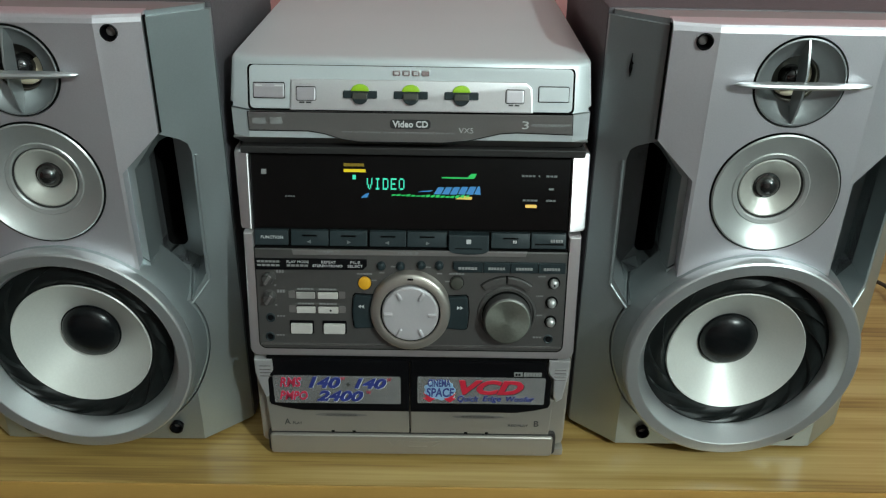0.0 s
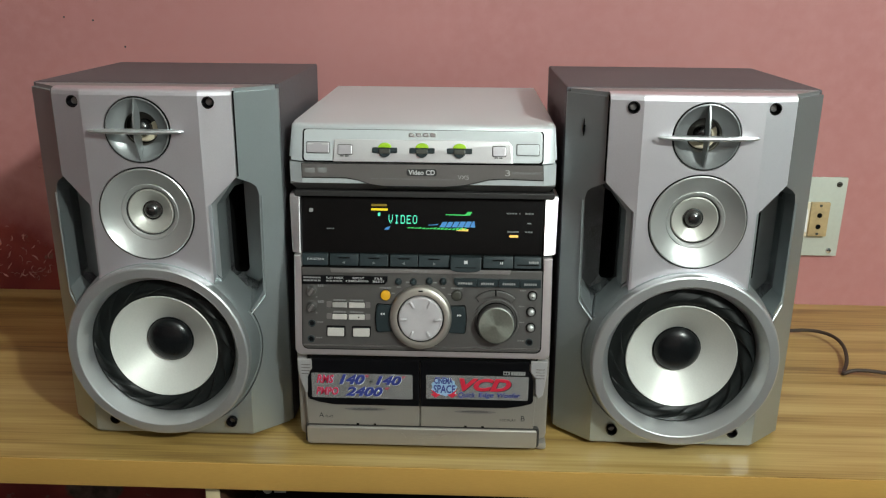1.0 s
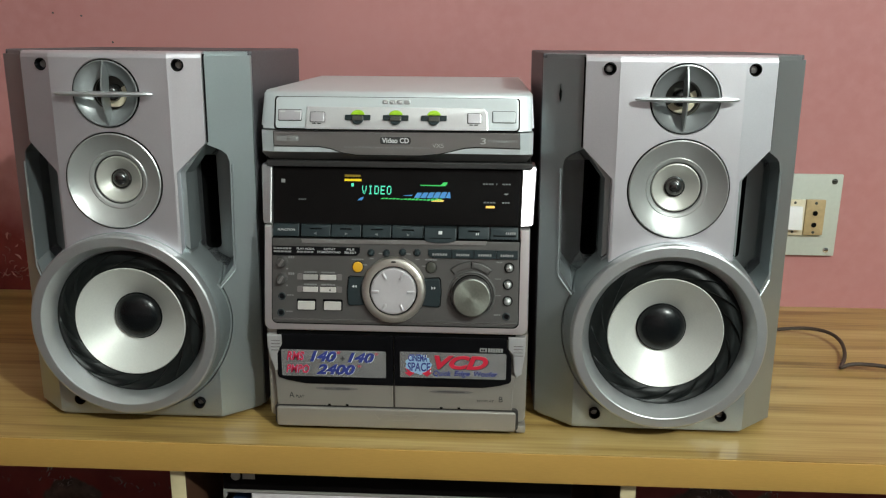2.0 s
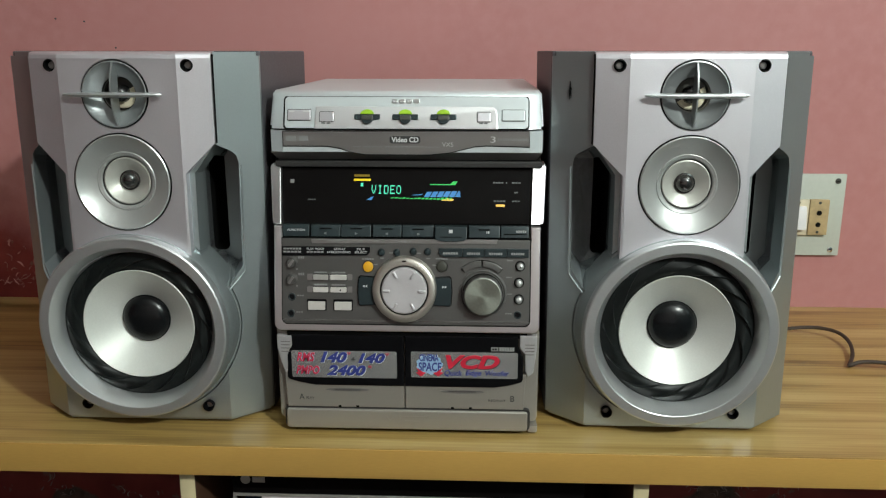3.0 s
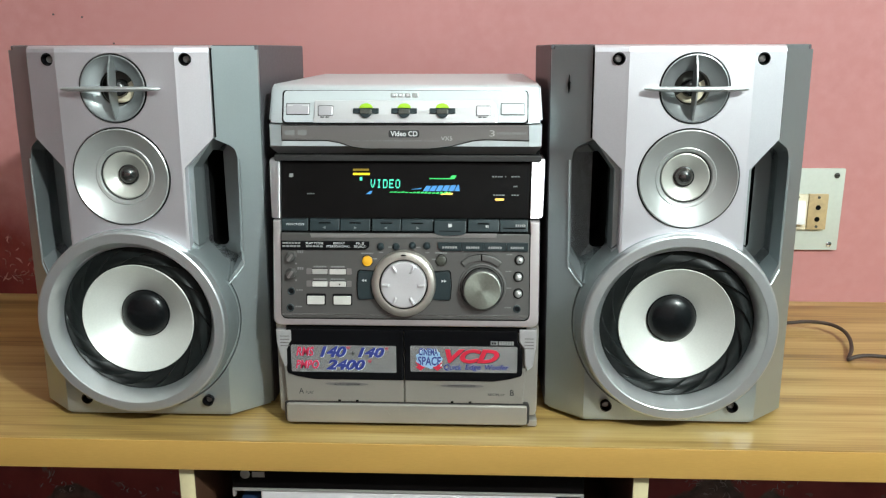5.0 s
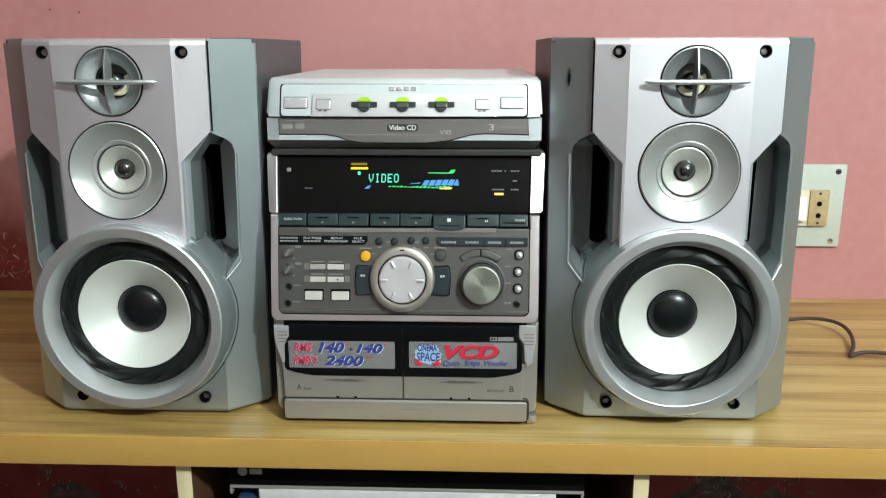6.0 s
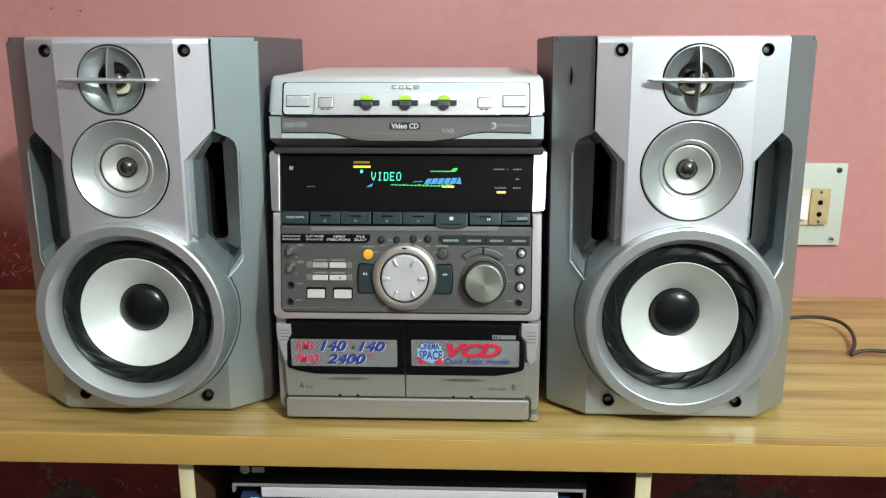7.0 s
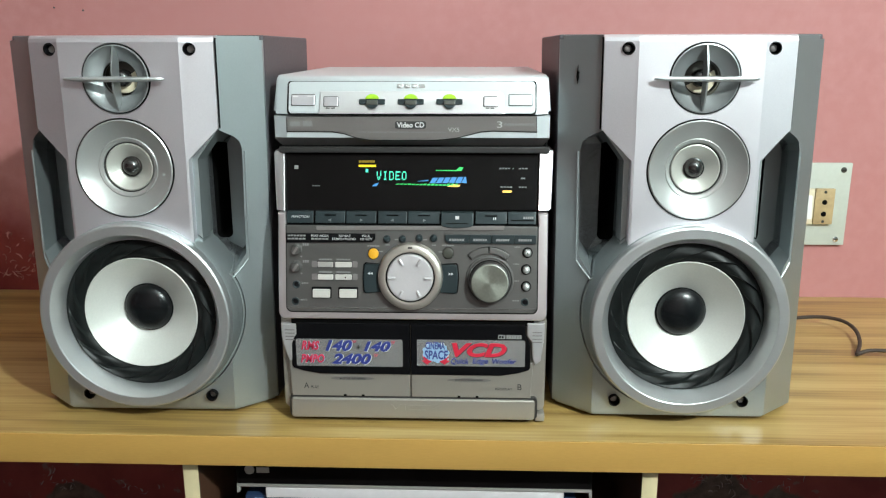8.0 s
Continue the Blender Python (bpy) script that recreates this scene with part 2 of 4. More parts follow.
        bpy.data.meshes.remove(me)
    return out


def box(x0, x1, y0, y1, z0, z1, bev=0.0, seg=2):
    bm = bmesh.new()
    bmesh.ops.create_cube(bm, size=1)
    for v in bm.verts:
        v.co = ((x0 + x1) / 2 + v.co.x * (x1 - x0), (y0 + y1) / 2 + v.co.y * (y1 - y0), (z0 + z1) / 2 + v.co.z * (z1 - z0))
    if bev:
        bmesh.ops.bevel(bm, geom=bm.edges[:], offset=bev, segments=seg, affect="EDGES", profile=0.6, clamp_overlap=True)
    return bm


def prism(pts, y0, y1, bev=0.0, seg=2):
    """A plate with the outline pts (x, z), from y0 (front) to y1 (back), its front edge eased."""
    bm = bmesh.new()
    f = bm.faces.new([bm.verts.new((x, y1, z)) for x, z in pts])
    r = bmesh.ops.extrude_face_region(bm, geom=[f])
    vs = [g for g in r["geom"] if isinstance(g, bmesh.types.BMVert)]
    for v in vs:
        v.co.y = y0
    bm.normal_update()
    if bev:
        es = [e for e in bm.edges if all(abs(v.co.y - y0) < 1e-6 for v in e.verts)]
        bmesh.ops.bevel(bm, geom=es, offset=bev, segments=seg, affect="EDGES", profile=0.6, clamp_overlap=True)
    return bm


def plan(pts, z0, z1):
    """A block with the outline pts (x, y) in plan."""
    bm = bmesh.new()
    f = bm.faces.new([bm.verts.new((x, y, z0)) for x, y in pts])
    r = bmesh.ops.extrude_face_region(bm, geom=[f])
    for g in r["geom"]:
        if isinstance(g, bmesh.types.BMVert):
            g.co.z = z1
    return bm


def rounded(x0, x1, z0, z1, r, n=5, which=(1, 1, 1, 1)):
    """The outline of a rectangle with rounded corners: bottom right, top right, top left, bottom left."""
    out = []
    for k, (cx, cz, a) in enumerate(((x1 - r, z0 + r, -90), (x1 - r, z1 - r, 0), (x0 + r, z1 - r, 90), (x0 + r, z0 + r, 180))):
        if which[k]:
            out += [(cx + r * math.cos(radians(a + 90 * i / n)), cz + r * math.sin(radians(a + 90 * i / n))) for i in range(n + 1)]
        else:
            out.append(((x1, z0), (x1, z1), (x0, z1), (x0, z0))[k])
    return out


def lathe(profile, cx=0.0, cz=0.0, seg=64, shape=None, twist=None):
    """Turns a profile of (radius, y) about the axis that runs along y through (cx, cz)."""
    bm = bmesh.new()
    rows = []
    for r, y in profile:
        if r < 1e-7:
            rows.append([bm.verts.new((cx, y, cz))])
            continue
        row = []
        for i in range(seg):
            a = 2 * math.pi * i / seg
            yy = y + (shape(r, a) if shape else 0)
            a += twist(r) if twist else 0
            row.append(bm.verts.new((cx + r * math.cos(a), yy, cz + r * math.sin(a))))
        rows.append(row)
    for p, q in zip(rows, rows[1:]):
        for i in range(seg):
            j = (i + 1) % seg
            a = [p[i % len(p)], p[j % len(p)], q[j % len(q)], q[i % len(q)]]
            keep = []
            for v in a:
                if v not in keep:
                    keep.append(v)
            if len(keep) > 2:
                bm.faces.new(keep)
    return bm


def disc(cx, cz, r, y0, y1, bev=0.0006, seg=32):
    """A short round button from y1 (back) to y0 (front) with an eased rim."""
    return lathe([(0, y1), (r, y1), (r, y0 + bev), (r - bev * 0.3, y0 + bev * 0.3), (r - bev, y0), (0, y0)], cx, cz, seg)


def hollow(cx, cz, r, depth, y=0.0, lip=0.0008):
    """A round socket: a raised lip, a wall and a floor."""
    return lathe([(r + lip, y + 0.0005), (r + lip, y - 0.0004), (r, y - 0.0006), (r * 0.92, y + depth), (0, y + depth)], cx, cz, 24)


def tube(points, r, seg=10):
    cu = bpy.data.curves.new("tmp", "CURVE")
    cu.dimensions, cu.bevel_depth, cu.bevel_resolution, cu.use_fill_caps = "3D", r, 3, True
    sp = cu.splines.new("NURBS")
    sp.points.add(len(points) - 1)
    for p, c in zip(sp.points, points):
        p.co = (*c, 1)
    sp.use_endpoint_u, sp.order_u, sp.resolution_u = True, 3, 8
    return melted(cu)


def melted(cu):
    ob = new("tmp", cu)
    me = bpy.data.meshes.new_from_object(ob.evaluated_get(bpy.context.evaluated_depsgraph_get()))
    bpy.data.objects.remove(ob)
    bm = bmesh.new()
    bm.from_mesh(me)
    bpy.data.meshes.remove(me)
    return bm


def letters(text, x0, x1, z0, z1, lift=0.0003, slant=0.0, bold=0.0):
    """Raised lettering that fills the box x0..x1, z0..z1 on the plane y = 0."""
    cu = bpy.data.curves.new("tmp", "FONT")
    cu.body, cu.shear, cu.offset, cu.extrude, cu.size, cu.resolution_u = text, slant, bold, 0.02, 1.0, 3
    bm = melted(cu)
    xs, ys = [v.co.x for v in bm.verts], [v.co.y for v in bm.verts]
    ax, bx, ay, by = min(xs), max(xs), min(ys), max(ys)
    for v in bm.verts:
        v.co = (x0 + (v.co.x - ax) / (bx - ax) * (x1 - x0), -lift if v.co.z > 0 else lift * 0.4, z0 + (v.co.y - ay) / (by - ay) * (z1 - z0))
    return bm


def heavy(text, x0, x1, z0, z1, lift=0.0004, slant=0.0, width=0.0010):
    """Lettering with strokes thickened by about the given width."""
    return letters(text, x0, x1, z0, z1, lift, slant, min(0.042, 0.24 * width / (z1 - z0)))


def islands(bm):
    """Splits a bmesh into its loose pieces."""
    out, left = [], set(bm.verts)
    while left:
        todo = [min(left, key=lambda v: v.index)]
        piece = set(todo)
        while todo:
            for e in todo.pop().link_edges:
                for v in e.verts:
                    if v not in piece:
                        piece.add(v)
                        todo.append(v)
        left -= piece
        one, twin = bmesh.new(), {}
        for v in sorted(piece, key=lambda v: v.index):
            twin[v] = one.verts.new(v.co)
        for f in bm.faces:
            if f.verts[0] in piece:
                one.faces.new([twin[v] for v in f.verts])
        out.append(one)
    bm.free()
    return out


def bars(x0, x1, z0, z1, count=1, lift=0.0003, gap=0.25):
    """Plain bars in place of small writing."""
    w = (x1 - x0) / count
    return join(*[box(x0 + w * i, x0 + w * (i + 1 - gap * (count > 1)), -lift, lift, z0, z1) for i in range(count)])


def carve(ob, cutters):
    """Cuts closed bmeshes out of a mesh object."""
    tools = []
    for c in cutters:
        bmesh.ops.recalc_face_normals(c, faces=c.faces)
        me = bpy.data.meshes.new("tmp")
        c.to_mesh(me)
        c.free()
        tool = new("tmp", me)
        tools.append(tool)
        mod = ob.modifiers.new("cut", "BOOLEAN")
        mod.operation, mod.solver, mod.object = "DIFFERENCE", "EXACT", tool
    me = bpy.data.meshes.new_from_object(ob.evaluated_get(bpy.context.evaluated_depsgraph_get()))
    ob.modifiers.clear()
    old, ob.data = ob.data, me
    bpy.data.meshes.remove(old)
    for tool in tools:
        bpy.data.objects.remove(tool)
    ob.data.shade_smooth()
    ob.data.set_sharp_from_angle(angle=radians(9))


def shell(pts, y0, y1, shrink=0.9):
    """An open-fronted pocket with the outline pts, narrowing towards its floor at y1."""
    bm = bmesh.new()
    cx, cz = sum(p[0] for p in pts) / len(pts), sum(p[1] for p in pts) / len(pts)
    a = [bm.verts.new((x, y0, z)) for x, z in pts]
    b = [bm.verts.new((cx + (x - cx) * shrink, y1, cz + (z - cz) * shrink)) for x, z in pts]
    for i in range(len(pts)):
        j = (i + 1) % len(pts)
        bm.faces.new((a[i], a[j], b[j], b[i]))
    bm.faces.new(b)
    return bm


# ---- room ----
TOP, WALL_Y, EAST, SOUTH = 0.70, 0.438, 1.32, -3.6


def setting(name, bm, material, label):
    return tagged(part(name, bm, material), label, kind="structure")


setting("wall_north", box(-3.4, EAST, WALL_Y, WALL_Y + 0.15, 0, 2.75), WALL, "pink painted plaster wall with flaking deep red patches")
# Added out of view to close the room and shape bounce and reflections
setting("wall_south", box(-3.4, EAST, SOUTH - 0.15, SOUTH, 0, 2.75), PALEWALL, "unseen pale wall opposite the shelf, set to bounce light")
setting("wall_west", box(-3.55, -3.4, SOUTH - 0.15, WALL_Y + 0.15, 0, 2.75), WESTWALL, "deep red painted plaster side wall")
setting("wall_east", box(EAST, EAST + 0.15, SOUTH - 0.15, WALL_Y + 0.15, 0, 2.75), EASTWALL, "unseen side wall, coloured green to tint bounced light")
setting("floor", box(-3.55, EAST + 0.15, SOUTH - 0.15, WALL_Y + 0.15, -0.1, 0), FLOOR, "plain dark stone floor")
setting("ceiling", box(-3.55, EAST + 0.15, SOUTH - 0.15, WALL_Y + 0.15, 2.75, 2.85), CEILING, "unseen pale ceiling, set to bounce light")
bl = thing("wall_lamp", "lit white bulb in a holder fixed to the wall", "lamp", (EAST, -1.5, 2.1))


def turned_x(profile):
    """A turned piece whose axis runs out of the side wall."""
    b = lathe(profile, 0, 0, 32)
    b.transform(Matrix.Translation((EAST, -1.5, 2.1)) @ Matrix.Rotation(radians(-90), 4, "Z"))
    return b


part("rose", turned_x([(0, 0), (0.045, 0), (0.045, -0.012), (0.038, -0.02), (0, -0.02)]), CREAM, bl)
part("holder", turned_x([(0.016, -0.0195), (0.016, -0.05), (0.019, -0.055), (0.019, -0.07), (0, -0.07)]), CREAM, bl)
part("bulb", turned_x([(0.013, -0.0705), (0.016, -0.085), (0.028, -0.102), (0.030, -0.115), (0.026, -0.128), (0.013, -0.137), (0, -0.139)]), LITBULB, bl, "glowing white glass bulb")

# ---- shelf ----
shelf = thing("shelf_unit", "wood-grain laminate shelf unit with a maple edge band", "shelf", (0.0, 0.2, 0.0))
part("top_board", box(-1.15, 1.25, -0.0350, WALL_Y - 0.001, 0.6685, TOP), WOOD, shelf, "glossy brown wood-grain laminate top")
part("edge_band", box(-1.15, 1.25, -0.0375, -0.0352, 0.6685, TOP - 0.0003, 0.0012), EDGE, shelf, "plain maple yellow edge band")
for x0, x1 in ((-0.2290, -0.2138), (0.2292, 0.2444), (-1.15, -1.135), (1.235, 1.25)):
    d = part("upright", box(x0, x1, -0.0215, 0.40, 0.0, 0.668), CARCASS, shelf)
    part("edge_strip", box(x0, x1, -0.0235, -0.0217, 0.0, 0.668, 0.0006), CREAMEDGE, d, "cream edge strip")
part("inner_shelf", box(-0.2136, 0.2290, -0.01, 0.40, 0.545, 0.56, 0.001), CARCASS, shelf)
part("back_panel", box(-0.2136, 0.2290, 0.401, 0.405, 0.0, 0.668), CARCASS, shelf)

# ---- player and boxes on the inner shelf ----
blue = thing("dvd_case", "dark blue printed case lying on the inner shelf", "case", (0, 0.1, 0.56))
part("case", box(-0.176, 0.17, 0.004, 0.20, 0.5605, 0.6115, 0.001), BLUECARD, blue)
part("printing", box(-0.166, -0.140, 0.0035, 0.0045, 0.603, 0.6085), SKYINK, blue, "pale blue print bars")
for i, w in enumerate((0.012, 0.018, 0.009, 0.022, 0.011)):
    x = -0.132 + 0.021 * i
    part("printing", box(x, x + w * 0.8, 0.0035, 0.0045, 0.603, 0.6075), PRINT, blue)
card = thing("white_box", "flat white cardboard box under the black player", "box", (0, 0.1, 0.611))
bm = box(-0.153, 0.156, -0.002, 0.22, 0.6118, 0.6248, 0.003, 3)
part("box", bm, PAPER, card)
dvd = thing("media_player", "black disc player with a thin silver lower trim", "player", (0, 0.1, 0.625))
part("body", box(-0.181, 0.183, 0.003, 0.26, 0.6285, 0.660, 0.001), BLACK, dvd)
part("front_panel", box(-0.182, 0.184, -0.002, 0.0028, 0.6285, 0.660, 0.0012), SMOKE, dvd, "glossy black front panel")
part("trim_strip", join(box(-0.182, 0.184, -0.003, 0.003, 0.6255, 0.6283, 0.0005), box(-0.182, -0.1795, -0.003, 0.003, 0.6190, 0.6254), box(0.1815, 0.184, -0.003, 0.003, 0.6190, 0.6254)), GREYKEY, dvd, "thin silver trim strip")
part("badge", disc(-0.168, 0.6445, 0.0052, -0.0026, -0.0018), GREYKEY, dvd, "round grey badge")
part("badge_bar", box(-0.1605, -0.1475, -0.0026, -0.0018, 0.6415, 0.6475), GREYKEY, dvd, "grey maker's mark")


# ---- loudspeakers ----
HX, FX, WZ = 0.1225, 0.086, 0.107        # half width, half width of the front, woofer's height
FACET = 0.0560


def port_outline(s):
    pts = [(0.0845, 0.289), (0.098, 0.283), (0.1025, 0.279), (0.1045, 0.271), (0.1035, 0.159), (0.0905, 0.1425), (0.076, 0.150), (0.0635, 0.165), (0.0635, 0.2605)]
    pts = [(s * x, z) for x, z in pts]
    return pts if s > 0 else pts[::-1]


def port_cutter(s):
    """The scooped port recess, narrower at its floor."""
    bm = prism(port_outline(s), -0.02, 0.060)
    for v in bm.verts:
        if v.co.y > 0.04:
            v.co.x = s * 0.080 + (v.co.x - s * 0.080) * 0.80
            v.co.z = 0.232 + (v.co.z - 0.232) * 0.80
        elif v.co.y < 0:
            v.co.x = s * 0.080 + (v.co.x - s * 0.080) * 1.09
            v.co.z = 0.232 + (v.co.z - 0.232) * 1.09
    return bm


def slot_outline(s):
    pts = rounded(0.0648, 0.0808, 0.172, 0.277, 0.005, 5)
    return [(s * x, z) for x, z in pts]


def baffle_mesh():
    """The front moulding's upper plate: a flat middle, two slanting wings and an eased top edge."""
    bm = bmesh.new()
    xs = (-FX, -FACET - 0.0025, -FACET, FACET, FACET + 0.0025, FX)
    push = (0.007, 0.0007, 0.0, 0.0, 0.0007, 0.007)
    ease = ((0.0, 0.3678), (0.0010, 0.3710), (0.0026, 0.3728), (0.0056, 0.3738), (0.0120, 0.3740))
    front, back = [], []
    for i, (x, p) in enumerate(zip(xs, push)):
        feet = [0.289] if i in (0, 5) else [0.160, 0.2605]
        front.append([bm.verts.new((x, p, z)) for z in feet] + [bm.verts.new((x, p + dy, z)) for dy, z in ease])
        back.append([bm.verts.new((x, 0.016, z)) for z in feet] + [bm.verts.new((x, 0.020, 0.374))])
    for i in range(5):
        a, b, c, d = front[i], front[i + 1], back[i], back[i + 1]
        if i in (0, 4):                                   # the wings end higher up
            inner, outer, behind = (b, a, d) if i == 0 else (a, b, c)
            bm.faces.new((inner[0], inner[1], behind[1], behind[0]))
            a, b, c, d = a[-6:], b[-6:], c[-2:], d[-2:]
        for k in range(len(a) - 1):
            bm.faces.new((a[k], b[k], b[k + 1], a[k + 1]))
        for k in range(len(c) - 1):
            bm.faces.new((c[k], d[k], d[k + 1], c[k + 1]))
        bm.faces.new((a[-1], b[-1], d[-1], c[-1]))
        bm.faces.new((a[0], b[0], d[0], c[0]))
    for i in (0, 5):
        bm.faces.new((*front[i], back[i][1], back[i][0]))
    return bm


def speaker(label, side, mark=False):
    """side: +1 or -1, the way that its outer side faces."""
    sp = thing("loudspeaker", label, "loudspeaker", group="pair of loudspeakers")
    holes = [(-0.0690 * side, 0.3615), (0.0600 * side, 0.3615), (-0.0640 * side, 0.0180), (0.0625 * side, 0.0190)]

    def lean(bm):
        for v in bm.verts:
            v.co.x -= side * 0.011 * v.co.z
        return bm


    def drill():
        out = [lathe([(0, -0.03), (0.0475, -0.03), (0.0475, 0.030), (0, 0.030)], 0, 0.2520, 64),
               lathe([(0, -0.03), (0.0323, -0.03), (0.0323, 0.034), (0, 0.034)], 0, 0.3350, 56),
               lathe([(0, -0.03), (0.0765, -0.03), (0.0765, 0.045), (0, 0.045)], 0, WZ, 72)]
        out += [lathe([(0, -0.03), (0.0057, -0.03), (0.0057, 0.016), (0, 0.016)], x, z, 20) for x, z in holes]
        return out

    # grey cabinet with slanting front corners
    body = plan([(-FX, 0.0105), (FX, 0.0105), (HX, 0.0415), (HX, 0.2), (-HX, 0.2), (-HX, 0.0415)], -0.0004, 0.3735)
    bmesh.ops.recalc_face_normals(body, faces=body.faces)
    bmesh.ops.bevel(body, geom=[e for e in body.edges if abs(e.verts[0].co.z - e.verts[1].co.z) < 1e-6 and min(v.co.y for v in e.verts) < 0.1], offset=0.0036, segments=4, affect="EDGES")
    cab = part("front_housing", lean(body), CABINET, sp, "grey silver moulded housing with slanting corners")
    ports = [lean(port_cutter(s)) for s in (1, -1)]
    groove = lathe([(0.0992, -0.03), (0.1003, -0.03), (0.1003, 0.046), (0.0992, 0.046), (0.0992, -0.03)], 0, WZ, 96)
    bmesh.ops.remove_doubles(groove, verts=groove.verts, dist=1e-6)
    carve(cab, drill() + ports + [groove] + [prism(slot_outline(s), 0.03, 0.13) for s in (1, -1)])
    rear = part("cabinet", lean(box(-HX - 0.0006, HX + 0.0006, 0.046, 0.256, -0.0003, 0.3745, 0.0022)), VINYL, sp, "dark grey vinyl-covered wooden box")
    carve(rear, drill() + [lean(port_cutter(s)) for s in (1, -1)] + [prism(slot_outline(s), 0.03, 0.13) for s in (1, -1)])
    # lilac front plate
    plate = part("front_plate", lean(baffle_mesh()), BAFFLE, sp, "lilac-silver painted front plate")
    carve(plate, drill())
    w = FX - 0.001
    foot = prism([(-w, 0.0004), (w, 0.0004), (w, 0.046), (-w, 0.046)], 0.003, 0.0115)
    for v in foot.verts:
        if v.co.z < 0.01 and v.co.y < 0.01:
            v.co.y = 0.0098
    low = part("lower_plate", join(foot, prism([(-w, 0.046), (w, 0.046), (w, 0.075), (-w, 0.075)], 0.003, 0.0115)), CABINET, sp)
    carve(low, drill())
    for s in (-1, 1):
        part("port", shell(slot_outline(s), 0.0590, 0.125, 0.92), GAP, sp, "black bass port slot")
        rim = []
        for x, z in ((0.1048, 0.266), (0.1046, 0.25), (0.1042, 0.20), (0.1038, 0.159), (0.1034, 0.1578), (0.097, 0.1492), (0.0908, 0.1420)):
            rim.append((s * x - side * 0.011 * z, 0.0105 + (x - FX) / (HX - FX) * 0.031 - 0.0001, z))
        part("port_rim", tube(rim, 0.0011), CABINET, sp, "rounded rim of the port")
        part("seam", lean(box(s * (FX + 0.0008) - 0.0005, s * (FX + 0.0008) + 0.0005, 0.0095, 0.013, 0.289, 0.3715)), GAP, sp)
    for x, z in holes:
        part("screw_hole", hollow(x, z, 0.0050, 0.009, 0.0062 if z < 0.1 else 0.0018), BLACK, sp, "round black screw hole")
        part("screw", disc(x, z, 0.0033, 0.0058 if z > 0.1 else 0.0108, 0.0155, 0.0008, 18), TRAY, sp, "small recessed screw")
    # woofer
    part("woofer_housing", lathe([(0.0775, 0.012), (0.0925, -0.004), (0.0965, 0.004), (0.0985, 0.022), (0.0990, 0.040), (0.0775, 0.040)], 0, WZ, 96), CABINET, sp)
    ring = part("woofer_ring", lathe([(0.0755, 0.020), (0.0750, 0.004), (0.0826, -0.0114), (0.0829, -0.0122), (0.0836, -0.0126), (0.0918, -0.0126), (0.0933, -0.0117), (0.0941, -0.0090), (0.0941, -0.0030), (0.0775, 0.0125)], 0, WZ, 112), RINGS, sp, "broad bright silver ring")

    def across(r):
        return max(0.0, min(1.0, (r - 0.0575) / 0.0165))

    def pleat(r, a):
        u = (a * 14 / (2 * math.pi)) % 1.0
        return -0.0034 * math.sin(math.pi * across(r)) * (u / 0.1 if u < 0.1 else ((1 - u) / 0.9) ** 1.4)

    def slew(r):
        return -across(r) * 1.35 * 2 * math.pi / 14

    prof = [(0.0770 - 0.0205 * i / 15, 0.0060 - 0.0040 * math.sin(math.pi * i / 15)) for i in range(16)]
    part("surround", lathe(prof, 0, WZ, 280, pleat, slew), RUBBER, ring, "black pleated rubber surround")
    part("cone", lathe([(0.0568, 0.0045), (0.0560, 0.0036), (0.047, 0.0105), (0.036, 0.0185), (0.0245, 0.0262)], 0, WZ, 96), CONE, ring, "pearl white cone")
    dome = [(0.0248, 0.0258), (0.0249, 0.0244)] + [(0.0240 * math.cos(radians(a)), 0.0244 - 0.0105 * math.sin(radians(a))) for a in range(0, 90, 9)] + [(0, 0.0139)]
    part("dust_cap", lathe(dome, 0, WZ, 56), DOME, ring, "glossy black dome")
    # midrange
    mid = part("midrange", lathe([(0.0465, 0.002), (0.0461, -0.0010), (0.0450, -0.0018), (0.0435, -0.0006), (0.0383, 0.0034), (0.0301, 0.0074), (0.0287, 0.0080), (0.0279, 0.0072), (0.0251, 0.0080), (0.0235, 0.0100)], 0, 0.2520, 80), MIDCONE, sp, "silver flared midrange horn")
    part("gasket", lathe([(0.0471, 0.0008), (0.0469, -0.0009), (0.0459, -0.0009), (0.0457, 0.0008)], 0, 0.2520, 80), GAP, mid)
    part("inner_ring", lathe([(0.0239, 0.0090), (0.0235, 0.0100), (0.0222, 0.0140)], 0, 0.2520, 64), CASING, mid)
    part("inner_cone", lathe([(0.0233, 0.0118), (0.0228, 0.0102), (0.0218, 0.0099), (0.0144, 0.0140), (0.0094, 0.0175), (0, 0.0175)], 0, 0.2520, 64), MIDIN, mid, "pearl inner cone")
    part("plug", lathe([(0.0098, 0.0172), (0.0096, 0.0150), (0.0084, 0.0146), (0.0077, 0.0130), (0.0057, 0.0105), (0.0031, 0.0092), (0, 0.0088)], 0, 0.2520, 40), DARKCHROME, mid, "dark chrome centre plug")
    # tweeter
    tw = part("tweeter", lathe([(0.0310, 0.002), (0.0308, -0.0009), (0.0297, -0.0012), (0.0288, 0.0002), (0.0248, 0.0044), (0.0166, 0.0088), (0.0156, 0.0130)], 0, 0.3350, 64), HORN, sp, "grey tweeter horn")
    part("gasket", lathe([(0.0317, 0.0008), (0.0315, -0.0009), (0.0307, -0.0009), (0.0306, 0.0008)], 0, 0.3350, 64), GAP, tw)
    part("pocket", lathe([(0.0161, 0.0092), (0.0154, 0.0195), (0, 0.0195)], 0, 0.3350, 48), OLIVE, tw)
